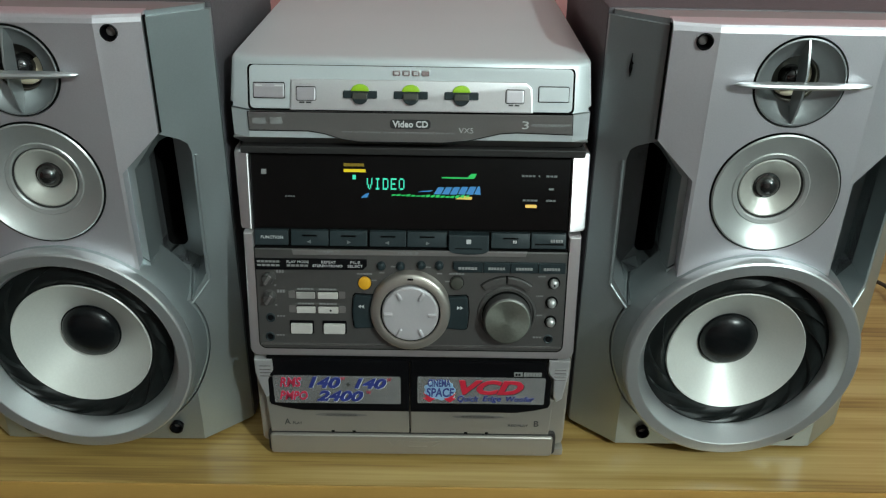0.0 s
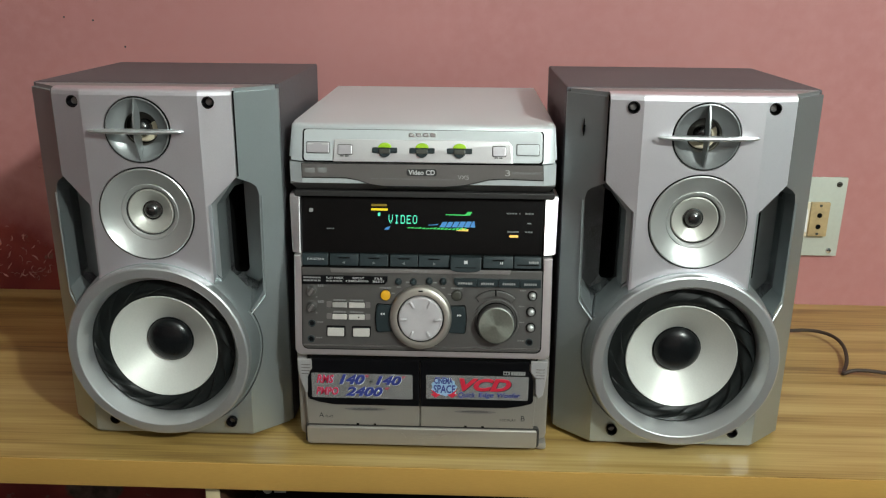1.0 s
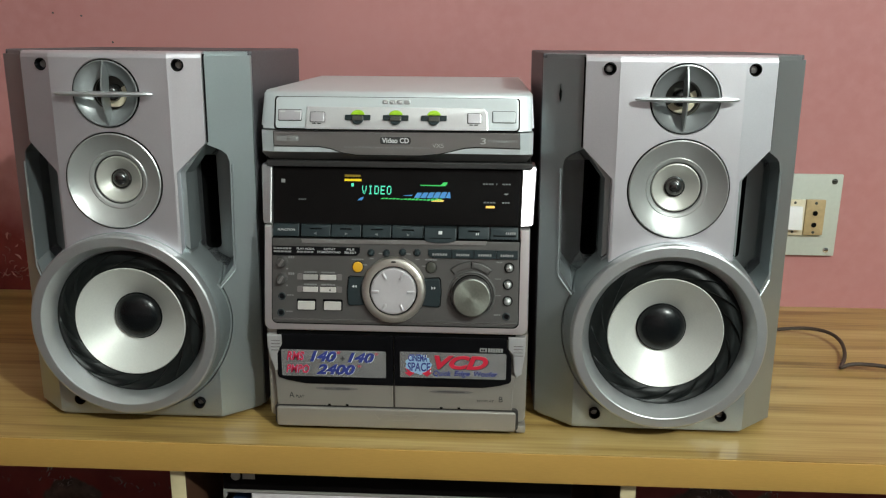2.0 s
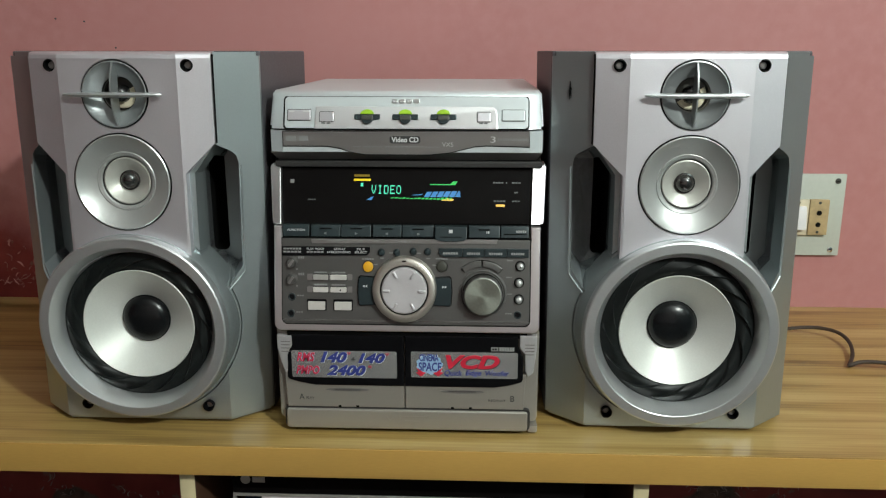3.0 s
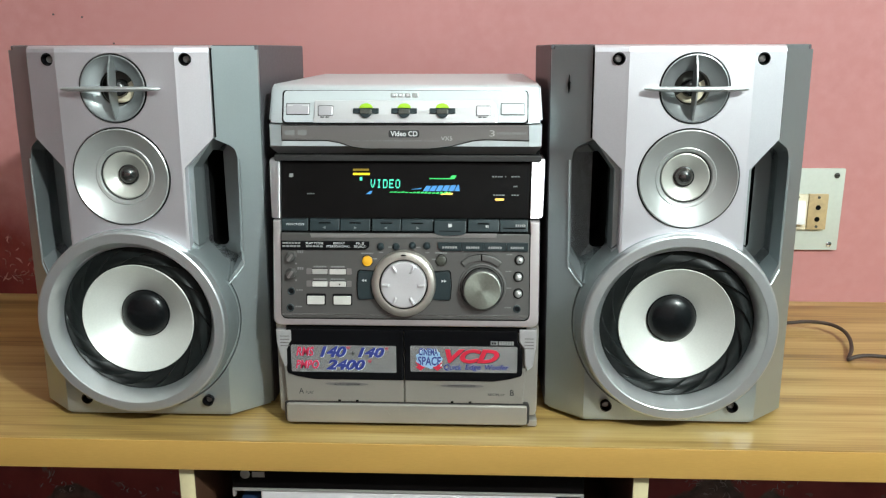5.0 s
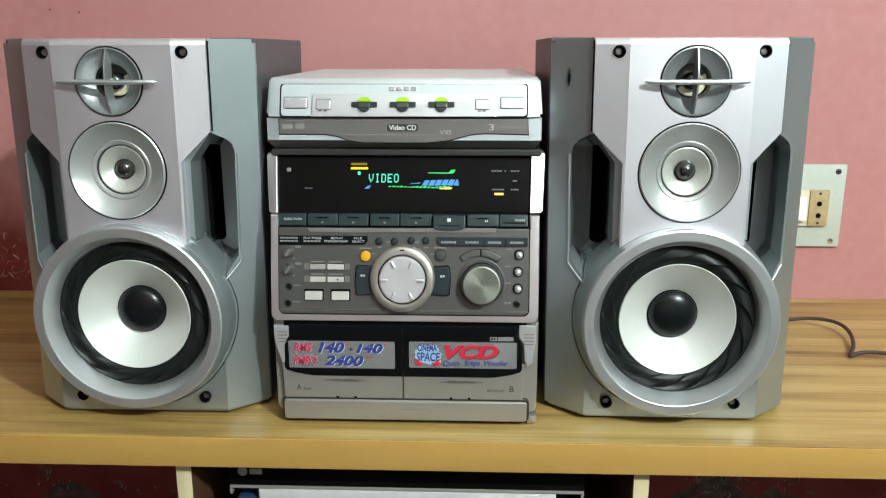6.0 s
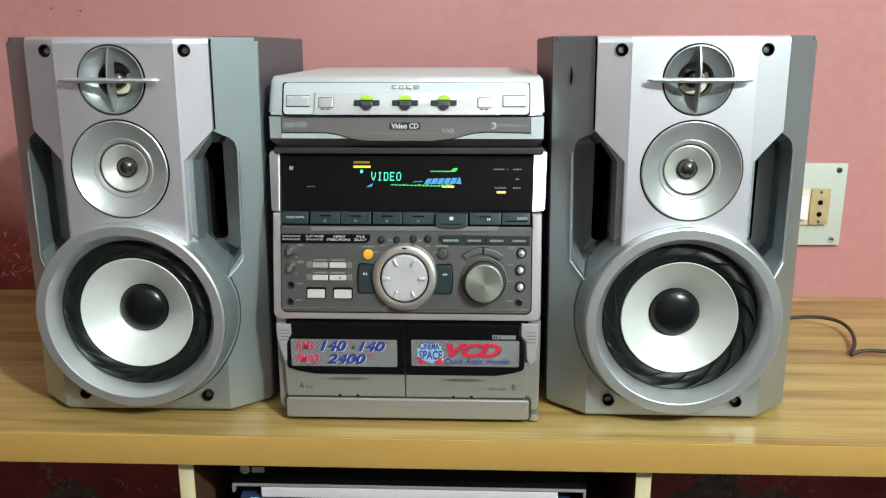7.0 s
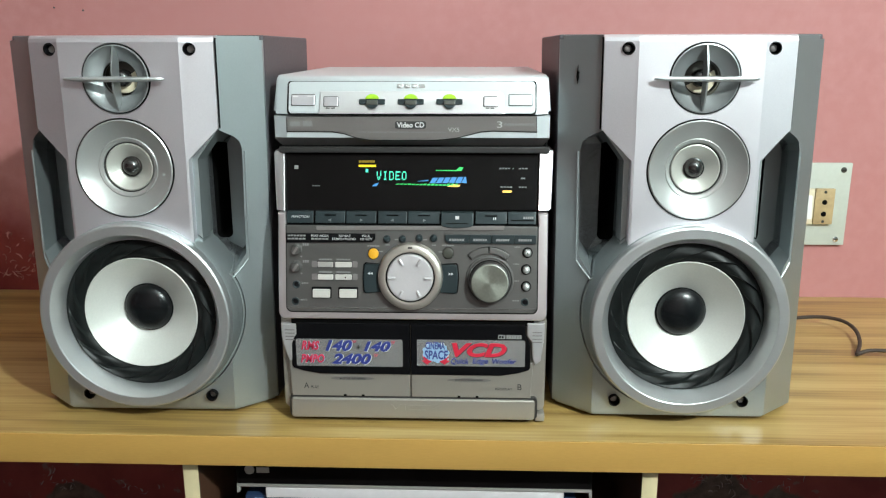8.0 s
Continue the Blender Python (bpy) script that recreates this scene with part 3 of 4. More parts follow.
    plate_pts = [(0.0140 * math.cos(radians(a)), 0.3350 + 0.0140 * math.sin(radians(a))) for a in range(-150, 31, 12)] + [(0.0085 * math.cos(radians(a)), 0.3350 + 0.0085 * math.sin(radians(a))) for a in range(30, -151, -20)]
    part("diaphragm_plate", prism(plate_pts, 0.0165, 0.0187), IVORY, tw, "pale ivory inner plate")
    part("dome", lathe([(0.0082, 0.0200), (0.0080, 0.0125), (0.0062, 0.0093), (0.0034, 0.0075), (0, 0.0070)], 0, 0.3350, 32), DARKCHROME, tw, "small dark dome")
    fin = [(-0.031, 0.0), (-0.020, -0.0050), (-0.008, -0.0085), (0.008, -0.0085), (0.020, -0.0050), (0.031, 0.0), (0.018, 0.0080), (0.0, 0.0060), (-0.018, 0.0080)]
    bm = bmesh.new()
    f = bm.faces.new([bm.verts.new((-0.0007, y, 0.3350 + z)) for z, y in fin])
    r = bmesh.ops.extrude_face_region(bm, geom=[f])
    for g in r["geom"]:
        if isinstance(g, bmesh.types.BMVert):
            g.co.x = 0.0007
    part("fin", bm, HORN, tw, "thin upright fin")
    bm = bmesh.new()
    rows = []
    for i in range(41):
        u = -1 + i / 20
        w = math.sqrt(max(0.0, 1 - u * u))
        x, half, front = 0.0465 * u, 0.0007 + 0.0019 * w ** 0.7, -0.0065 - 0.0065 * w
        rear = -0.0050 + 0.0020 * w
        rows.append([bm.verts.new((x, (front + rear) / 2 + (front - rear) / 2 * math.cos(a), 0.3350 + half * math.sin(a))) for a in [2 * math.pi * k / 10 for k in range(10)]])
    for p, q in zip(rows, rows[1:]):
        for k in range(10):
            bm.faces.new((p[k], p[(k + 1) % 10], q[(k + 1) % 10], q[k]))
    bm.faces.new(rows[0])
    bm.faces.new(rows[-1])
    part("crossbar", bm, RINGS, tw, "slim silver crossbar")
    if mark:
        m = prism([(0, -0.0085), (0.0012, -0.0030), (0.0009, 0.0004), (0.0017, 0.0014), (0.0003, 0.0030), (0, 0.0085), (-0.0008, 0.0030), (-0.0014, -0.0020)], -0.0004, 0.0004)
        m.transform(Matrix.Translation((-0.1105, 0.0274, 0.3380)) @ Matrix.Rotation(radians(-42), 4, "Z"))
        part("scratch_mark", m, GAP, sp, "small dark upright mark")
    for x in (-0.09, 0.09):
        for y in (0.05, 0.2):
            bm = lathe([(0, -0.004), (0.009, -0.004), (0.009, 0.0005), (0, 0.0005)], 0, 0, 20)
            for v in bm.verts:
                v.co = (x + v.co.x, y + v.co.z, v.co.y)
            part("foot", bm, RUBBER, sp)
    return sp


right_speaker = speaker("silver three-way loudspeaker standing by the wall switch", 1, True)
right_speaker.matrix_basis = pose(0.2680, 0.0030, TOP + 0.004, 0, 0, -0.3)
left_speaker = speaker("silver three-way loudspeaker standing before the flaking wall patch", -1)
left_speaker.matrix_basis = pose(-0.2685, 0.0010, TOP + 0.004, 0, 0, 0.3)

# ---- stereo system ----
unit = thing("stereo_system", "silver mini stereo with a lit black display and twin cassette doors", "stereo", (0.002, 0.15, TOP))


def line(z0, y0, z1, y1):
    return lambda z: y0 + (y1 - y0) * (z - z0) / (z1 - z0)


face_panel = line(0.813, -0.002, 0.900, 0.014)
face_keys = line(0.900, 0.0145, 0.913, 0.0195)
face_display = line(0.913, 0.0205, 0.968, 0.0465)


def face_lid(z):
    return 0.0325 + (z - 1.0048) * 0.332


def face_door(z):
    return 0.0


TURNED = ("pin_knob", "turn_knob", "ball_key", "jog_dial", "dial_face", "dial_rib", "volume_base", "volume_knob", "knob_face", "round_key")


def U(name, bm, material, rise, label="", parent=None, smooth=14):
    smooth = 35 if name in TURNED else smooth
    return part(name, bm, material, parent or unit, label, smooth, rise)


part("casing", box(-0.1325, 0.1330, 0.05, 0.325, 0.712, 1.004, 0.002), CASING, unit, "dark grey metal casing")
for x in (-0.115, 0.119):
    for y in (0.05, 0.30):
        f = lathe([(0, 0), (0.011, 0), (0.012, 0.012), (0, 0.012)], 0, 0, 20)
        for v in f.verts:
            v.co = (x + v.co.x, y + v.co.z, TOP + v.co.y)
        part("foot", f, RUBBER, unit)

# disc changer lid
LX0, LX1 = -0.1340, 0.1345
bm = prism([(0.33, 1.0048), (0.0325, 1.0048), (0.0424, 1.0360), (0.0436, 1.0384), (0.0460, 1.0401), (0.0500, 1.0410), (0.335, 1.0426)], LX0, LX1)
for v in bm.verts:
    v.co = (v.co.y, v.co.x, v.co.z)
for x in (-0.1196, 0.1206):
    bmesh.ops.bisect_plane(bm, geom=bm.verts[:] + bm.edges[:] + bm.faces[:], plane_co=(x, 0, 0), plane_no=(1, 0, 0))
bmesh.ops.recalc_face_normals(bm, faces=bm.faces)
bmesh.ops.bevel(bm, geom=[e for e in bm.edges if abs(e.verts[0].co.x - e.verts[1].co.x) < 1e-6 and min(abs(e.verts[0].co.x - LX0), abs(e.verts[0].co.x - LX1)) < 1e-6], offset=0.0025, segments=3, affect="EDGES")
for v in bm.verts:
    over = max(0, abs(v.co.x - 0.0005) - 0.1198)
    if v.co.y < 0.1:
        v.co.y += 0.50 * over
    if v.co.z > 1.02:
        v.co.x -= math.copysign(0.12 * over, v.co.x)
part("lid", bm, LID, unit, "plain silver disc changer lid")
U("lid_groove", prism(rounded(-0.1190, 0.1205, 1.0040, 1.0360, 0.004), -0.0003, 0.001), GAP, face_lid)
U("lid_panel", prism(rounded(-0.1175, 0.1190, 1.0055, 1.0350, 0.0035), -0.0007, 0.001, 0.0004), LID, face_lid)
U("ledge", prism([(-0.0870, 1.0260), (-0.0880, 1.0050), (0.0900, 1.0050), (0.0890, 1.0220), (0.0850, 1.0260)], -0.0024, 0.001, 0.001), INLAY, face_lid, "raised button strip")
U("open_key", prism(rounded(-0.1145, -0.0920, 1.0130, 1.0230, 0.001), -0.0020, 0.0, 0.0007), SILVER, face_lid, "wide silver key")
U("key_frame", prism(rounded(-0.1149, -0.0916, 1.0125, 1.0234, 0.0012), -0.0014, 0.0, 0.0002), GAP, face_lid)
U("key_light", bars(-0.1130, -0.1080, 1.0210, 1.0220, 1, 0.0022), WHITEINK, face_lid)
U("key_light", bars(-0.0990, -0.0930, 1.0210, 1.0220, 1, 0.0022), WHITEINK, face_lid)
U("open_key", prism(rounded(0.0940, 0.1160, 1.0130, 1.0230, 0.001), -0.0020, 0.0, 0.0007), LID, face_lid, "wide silver key")
U("key_frame", prism(rounded(0.0936, 0.1164, 1.0125, 1.0234, 0.0012), -0.0014, 0.0, 0.0002), GAP, face_lid)
for x0, x1 in ((-0.0830, -0.0690), (0.0700, 0.0830)):
    U("small_key", prism(rounded(x0, x1, 1.0120, 1.0210, 0.0012), -0.0036, 0.0, 0.0008), SILVER, face_lid, "small square silver key")
    U("key_frame", prism(rounded(x0 - 0.0004, x1 + 0.0004, 1.0116, 1.0214, 0.0014), -0.0028, 0.0, 0.0002), GAP, face_lid)
    U("key_print", bars(x0 + 0.002, x1 - 0.002, 1.0100, 1.0110, 2, 0.0027), DARKPRINT, face_lid)
    U("key_print", bars(x0 + 0.002, x1 - 0.002, 1.0230, 1.0230, 2, 0.0027), DARKPRINT, face_lid)
for x0, x1 in ((-0.0490, -0.0240), (-0.0120, 0.0130), (0.0250, 0.0500)):
    c, zc = (x0 + x1) / 2, 1.0160
    key = U("disc_key", prism(rounded(x0, x1, 1.0140, 1.0190, 0.0008), -0.0040, 0.0, 0.0006), KEYGREY, face_lid, "dark green disc key")
    dome = [(c + 0.0062 * math.cos(radians(a)), zc + 0.0003 + 0.0062 * math.sin(radians(a))) for a in range(180, 361, 15)]
    U("key_belly", prism(dome, -0.0052, 0.0, 0.0008), KEYGREY, face_lid, parent=key)
    U("key_window", prism(rounded(c - 0.0055, c + 0.0055, zc - 0.0022, zc + 0.0022, 0.0008), -0.0060, 0.0, 0.0008), OLIVE, face_lid, parent=key)
    top = [(c + 0.0066 * math.cos(radians(a)), 1.0190 + 0.0046 * math.sin(radians(a))) for a in range(0, 181, 12)]
    U("disc_lamp", prism(top, -0.0046, 0.0, 0.0008), LIME, face_lid, "lime green translucent cap", parent=key)
logo = U("maker_mark", join(*[prism(rounded(-0.0130 + 0.0070 * i, -0.0130 + 0.0070 * i + 0.0059, 1.0290, 1.0330, 0.0012), -0.0014, 0, 0.0003) for i in range(4)]), CHROME, face_lid, "chrome maker's mark")
U("mark_back", join(*[prism(rounded(-0.0130 + 0.0070 * i + 0.0014, -0.0130 + 0.0070 * i + 0.0045, 1.0300, 1.0320, 0.0004), -0.0016, 0, 0) for i in (0, 1, 2)]), INLAY, face_lid, parent=logo)

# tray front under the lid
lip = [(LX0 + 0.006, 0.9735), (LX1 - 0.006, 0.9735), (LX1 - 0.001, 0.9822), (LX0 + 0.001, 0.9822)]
bm = join(*[prism([(a, 0.9822), (b, 0.9822), (b, 1.0030), (a, 1.0030)], 0.0, 0.06) for a, b in ((LX0 + 0.0005, -0.1205), (-0.1205, 0.1215), (0.1215, LX1 - 0.0005))])
for v in bm.verts:
    if v.co.y < 0.03:
        v.co.y += 0.50 * max(0, abs(v.co.x - 0.0005) - 0.121)
U("tray_front", bm, LID, lambda z: 0.0345, "silver disc tray front")
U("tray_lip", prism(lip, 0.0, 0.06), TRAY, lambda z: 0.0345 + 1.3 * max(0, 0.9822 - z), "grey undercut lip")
tray_pts = [(-0.1200, 0.9880), (-0.0760, 0.9880), (-0.0640, 0.9860), (-0.0520, 0.9820), (-0.0390, 0.9800), (-0.0090, 0.9800), (0.0240, 0.9800), (0.0430, 0.9820), (0.0550, 0.9850), (0.0670, 0.9880), (0.0790, 0.9890), (0.1210, 0.9880), (0.1200, 1.0030), (-0.1200, 1.0020)]
U("tray_groove", prism([(0.0015 + (x - 0.0015) * 1.004, z + (0.0004 if z > 1.0 else -0.0007)) for x, z in tray_pts], -0.0004, 0.002), GAP, lambda z: 0.0345)
U("tray_panel", prism(tray_pts, -0.0010, 0.002, 0.0005), TRAY, lambda z: 0.0345, "warm grey lettered panel")


def T(z):
    return 0.0345 - 0.0010


U("format_mark", bars(-0.1170, -0.1070, 0.9930, 0.9975, 1), FAINT, T)
U("format_mark", bars(-0.1040, -0.0950, 0.9930, 0.9980, 1), FAINT, T)
badge = U("badge", prism(rounded(-0.0150, 0.0150, 0.9910, 0.9980, 0.0022), -0.0005, 0.0005), DARKPRINT, T, "dark rounded format badge")
U("badge_frame", heavy("Video CD", -0.0132, 0.0132, 0.9920, 0.9972, 0.0009, 0.0, 0.0006), WHITEINK, T, "white words", parent=badge)
U("model_print", letters("VX5", 0.0360, 0.0470, 0.9880, 0.9920, 0.0003), PRINT, T)
for x0, x1 in ((-0.0510, -0.0430), (-0.0410, -0.0220), (-0.0200, -0.0110), (-0.0100, -0.0010), (0.0000, 0.0180), (0.0190, 0.0340)):
    U("small_print", bars(x0, x1, 0.9870, 0.9880, max(2, round((x1 - x0) / 0.0035)), 0.0002, 0.15), FAINT, T)
U("numeral", letters("3", 0.0830, 0.0880, 0.9920, 0.9980, 0.0003), PRINT, T)
U("small_print", bars(0.0900, 0.1190, 0.9940, 0.9960, 12, 0.0002, 0.15), FAINT, T)
part("tray_shadow_gap", box(-0.132, 0.1325, 0.0497, 0.07, 0.966, 0.978), GAP, unit)

# display
U("display_hood", prism(rounded(-0.1305, 0.1345, 0.9665, 0.9725, 0.001), -0.0055, 0.03, 0.001), CASING, lambda z: 0.0465, "dark hood above the display")
U("display_glass", prism([(-0.1250, 0.9670), (0.1250, 0.9680), (0.1220, 0.9140), (-0.1210, 0.9130)], 0.0, 0.02, 0.0006), SMOKE, face_display, "glossy black display window", smooth=15)
for pts in ([(-0.1360, 0.9680), (-0.1260, 0.9680), (-0.1220, 0.9130), (-0.1300, 0.9130), (-0.1310, 0.9150), (-0.1370, 0.9650)], [(0.1250, 0.9690), (0.1380, 0.9690), (0.1390, 0.9670), (0.1360, 0.9160), (0.1340, 0.9140), (0.1230, 0.9140)]):
    bm = prism(pts, -0.0035, 0.03, 0.0018, 3)
    for v in bm.verts:
        if v.co.y < 0.02:
            v.co.y += 0.26 * max(0, abs(v.co.x - 0.001) - 0.123)
    U("side_trim", bm, TRIM, face_display, "white-silver side trim")
DY = 0.0004
DOTS = {"V": "10001 10001 10001 10001 01010 01010 00100", "I": "01110 00100 00100 00100 00100 00100 01110", "D": "11110 10001 10001 10001 10001 10001 11110", "E": "11111 10000 10000 11110 10000 10000 11111", "O": "01110 10001 10001 10001 10001 10001 01110"}
dx0, dx1, dz0, dz1 = -0.0340, -0.0030, 0.9410, 0.9490
pitch = (dx1 - dx0) / 5
for i, ch in enumerate("VIDEO"):
    w, h = pitch * 0.72 / 5, (dz1 - dz0) / 7
    cells = [(c, r) for r, row in enumerate(DOTS[ch].split()) for c in range(5) if row[c] == "1"]
    U("display_letter", join(*[box(dx0 + pitch * i + w * c, dx0 + pitch * i + w * (c + 0.9), -DY, 0.0002, dz1 - h * (r + 0.92), dz1 - h * r) for c, r in cells]), V_TEAL, face_display, "glowing teal dot letter")
U("display_block", bars(-0.0520, -0.0350, 0.9530, 0.9550, 1, DY), V_YELLOW, face_display, "glowing yellow block")
U("display_block", bars(-0.0520, -0.0360, 0.9570, 0.9590, 6, DY, 0.08), V_OLIVE, face_display, "dim amber block")
U("display_dot", bars(-0.0450, -0.0425, 0.9480, 0.9510, 1, DY), V_TEAL, face_display)
for i in range(16):
    x0, zz = -0.0150 + 0.0038 * i, 0.9374 - 0.00008 * i
    h = (0.6, 0.9, 0.5, 1.2, 0.7, 0.4, 1.0, 1.5, 1.3, 1.7, 1.2, 1.0, 1.4, 2.2, 2.6, 2.4)[i] * 0.001
    U("display_meter", prism([(x0, zz - 0.0005), (x0 + 0.0030, zz - 0.0005), (x0 + 0.0037, zz + h * 0.8), (x0 + 0.0009, zz + h * 0.6)], -DY, 0.0002), V_GREEN, face_display, "green level meter step")
for i in range(6):
    x0, w = 0.0170 + 0.0062 * i, 0.0056
    top = 0.9432 + 0.0002 * i
    U("display_fan", prism([(x0 + 0.0010, 0.9384 + 0.0004 * (i > 2)), (x0 + w + 0.0008, 0.9384), (x0 + w + 0.0036 * (i < 5), top), (x0 + 0.0042, top)], -DY, 0.0002), V_BLUE, face_display, "blue fan segment")
U("display_fan", prism([(0.0060, 0.9398), (0.0158, 0.9402), (0.0172, 0.9412), (0.0085, 0.9404)], -DY, 0.0002), V_BLUE, face_display, "thin blue line")
U("display_fan", prism([(0.0240, 0.9496), (0.0425, 0.9494), (0.0490, 0.9496), (0.0512, 0.9530), (0.0468, 0.9530), (0.0440, 0.9504), (0.0240, 0.9504)], -DY, 0.0002), V_GREEN, face_display, "green swept line")
U("display_fan", prism([(0.0350, 0.9352), (0.0470, 0.9350), (0.0480, 0.9366), (0.0410, 0.9376)], -DY, 0.0002), V_ORANGE, face_display, "orange wedge")
U("display_fan", prism([(-0.0385, 0.9352), (-0.0335, 0.9354), (-0.0318, 0.9386), (-0.0350, 0.9378)], -DY, 0.0002), V_BLUE, face_display, "small blue wedge")
U("remote_eye", bars(-0.1156, -0.1117, 0.9508, 0.9542, 1, DY), FAINT, face_display, "small pale square")
U("small_print", bars(-0.0970, -0.0890, 0.9350, 0.9360, 4, DY, 0.2), KEYPRINT, face_display)
for x0, x1, y in ((0.0860, 0.0970, 0.9520), (0.0990, 0.1000, 0.9520), (0.1050, 0.1140, 0.9520), (0.1070, 0.1110, 0.9430), (0.0870, 0.0990, 0.9350), (0.1050, 0.1130, 0.9350)):
    U("small_print", bars(x0, x1, y - 0.0006, y + 0.0006, max(1, round((x1 - x0) / 0.0028)), DY, 0.2), KEYPRINT, face_display)
U("lamp", prism(rounded(0.0890, 0.0980, 0.9300, 0.9320, 0.0008), -0.0006, 0.0), V_ORANGE, face_display, "lit amber lamp")

# key row under the display
U("key_bed", prism(rounded(-0.1210, 0.1220, 0.9005, 0.9135, 0.001), 0.0, 0.03), GAP, face_keys)
KEYGREY_X = (-0.1200, -0.0940, -0.0920, -0.0630, -0.0620, -0.0330, -0.0310, -0.0030, -0.0020, 0.0290, 0.0300, 0.0610, 0.0630, 0.0930, 0.0940, 0.1210)
for i in range(8):
    x0, x1 = KEYGREY_X[2 * i], KEYGREY_X[2 * i + 1]
    zb = 0.9020
    outline = rounded(x0, x1, zb, 0.9130, 0.0006)
    if i == 5:
        outline = [(x0, zb + 0.001)] + [((x0 + x1) / 2 - (x1 - x0) / 2 * math.cos(radians(a)), zb + 0.001 - 0.0042 * math.sin(radians(a)) ** 0.6) for a in range(15, 180, 15)] + [(x1, zb + 0.001), (x1, 0.9130), (x0, 0.9130)]
    k = U("play_key", prism(outline, -0.0026 - 0.0042 * (i == 5), 0.004, 0.0008), KEYGREY, face_keys, "dark green-grey key")
    c, zm = (x0 + x1) / 2, 0.9050
    f = -0.0030 - 0.0042 * (i == 5)
    if i in (1, 2, 3, 4, 6):
        U("key_lamp", prism(rounded(c - 0.0058, c + 0.0058, 0.9090, 0.9100, 0.0008), f, 0.0), GAP, face_keys, parent=k)
    if i == 0:
        U("key_word", letters("FUNCTION", x0 + 0.005, x1 - 0.004, 0.9070, 0.9090, 0.0031), PRINT, face_keys, parent=k)
    if i in (1, 3):
        U("key_arrow", prism([(c - 0.002, zm), (c + 0.001, zm - 0.0013), (c + 0.001, zm + 0.0013)], f, 0), KEYPRINT, face_keys, parent=k)
    if i in (2, 4):
        U("key_arrow", prism([(c + 0.002, zm), (c - 0.001, zm + 0.0013), (c - 0.001, zm - 0.0013)], f, 0), KEYPRINT, face_keys, parent=k)
    if i == 5:
        U("key_square", bars(c - 0.0018, c + 0.0018, 0.9070, 0.9100, 1, 0.0072), PRINT, face_keys, parent=k)
        U("key_line", bars(x0 + 0.005, x1 - 0.005, 0.9030, 0.9037, 1, 0.0070), GAP, face_keys, parent=k)
    if i == 6:
        U("key_bars", bars(c + 0.002, c + 0.0055, 0.9060, 0.9080, 2, 0.0031, 0.45), PRINT, face_keys, parent=k)
    if i == 7:
        U("key_line", bars(x0 + 0.003, x1 - 0.002, 0.9050, 0.9060, 1, 0.0029), GAP, face_keys, parent=k)
        U("key_word", bars(c + 0.0015, x1 - 0.002, 0.9070, 0.9090, 5, 0.0029), FAINT, face_keys, parent=k)

# control panel
tx0, tx1, tz0, tz1 = -0.1280, 0.1325, 0.8105, 0.9120
trim_out = rounded(tx0, tx1, tz0, tz1, 0.007, 6, (1, 0, 0, 1))
trim_out = trim_out[:7] + [(tx1, tz1), (0.1230, tz1), (0.1230, 0.9000), (-0.1200, 0.9000), (-0.1210, tz1), (tx0, tz1)] + trim_out[9:]
trim = U("panel_trim", prism(trim_out, -0.0030, 0.04, 0.0022, 3), TRIM, face_panel, "white-silver panel surround")
U("panel_groove", prism(rounded(-0.1205, 0.1235, 0.8170, 0.9010, 0.006, 6, (1, 0, 0, 1)), -0.0032, 0.0, 0.0), GAP, face_panel)
U("control_panel", prism(rounded(-0.1200, 0.1225, 0.8180, 0.9005, 0.0055, 6, (1, 0, 0, 1)), -0.0040, 0.0, 0.0008), PANEL, face_panel, "grey control panel")
PF = -0.0040


def P(z):
    return face_panel(z) + PF


U("panel_lip", prism(rounded(-0.1190, 0.1220, 0.8210, 0.8225, 0.001), -0.0005, 0.0005, 0.0003), TRAY, P)
U("tape_tray", prism([(-0.0910, 0.9000), (0.0910, 0.9010), (0.0900, 0.8970), (-0.0900, 0.8960)], -0.0010, 0.0005, 0.0004), TRAY, P, "thin silver marking strip")
U("tape_word", letters("TAPE A", -0.0710, -0.0530, 0.8974, 0.8996, 0.0013), FAINT, P)
U("tape_word", letters("TAPE B", -0.0100, 0.0070, 0.8978, 0.8998, 0.0013), FAINT, P)
strip = U("mode_strip", prism([(-0.1200, 0.8930), (-0.0330, 0.8930), (-0.0330, 0.8880), (-0.0360, 0.8850), (-0.1200, 0.8840)], -0.0016, 0.0005, 0.0005), BLACK, P, "black mode key strip")
for a, b, text in ((-0.1180, -0.1000, ""), (-0.0960, -0.0770, "PLAY MODE"), (-0.0740, -0.0510, "REPEAT"), (-0.0470, -0.0370, "FILE")):
    if text:
        m = (a + b) / 2
        w = min(b - a, 0.0019 * len(text)) / 2
        U("key_word", letters(text, m - w, m + w, 0.8900, 0.8920, 0.0019), PRINT, P, parent=strip)
    else:
        U("key_word", bars(a, b, 0.8902, 0.8918, 6, 0.0019, 0.2), FAINT, P, parent=strip)
for a, b, text in ((-0.1180, -0.1000, ""), (-0.0950, -0.0780, ""), (-0.0750, -0.0520, "STEREO/MONO"), (-0.0480, -0.0360, "SELECT")):
    bm = letters(text, a, b, 0.8870, 0.8890, 0.0019) if text else bars(a, b, 0.8872, 0.8888, 5, 0.0019, 0.2)
    U("key_word", bm, PRINT if text else FAINT, P, parent=strip)
for a, b in ((0.0340, 0.0568), (0.0572, 0.0783), (0.0787, 0.0998), (0.1002, 0.1210)):
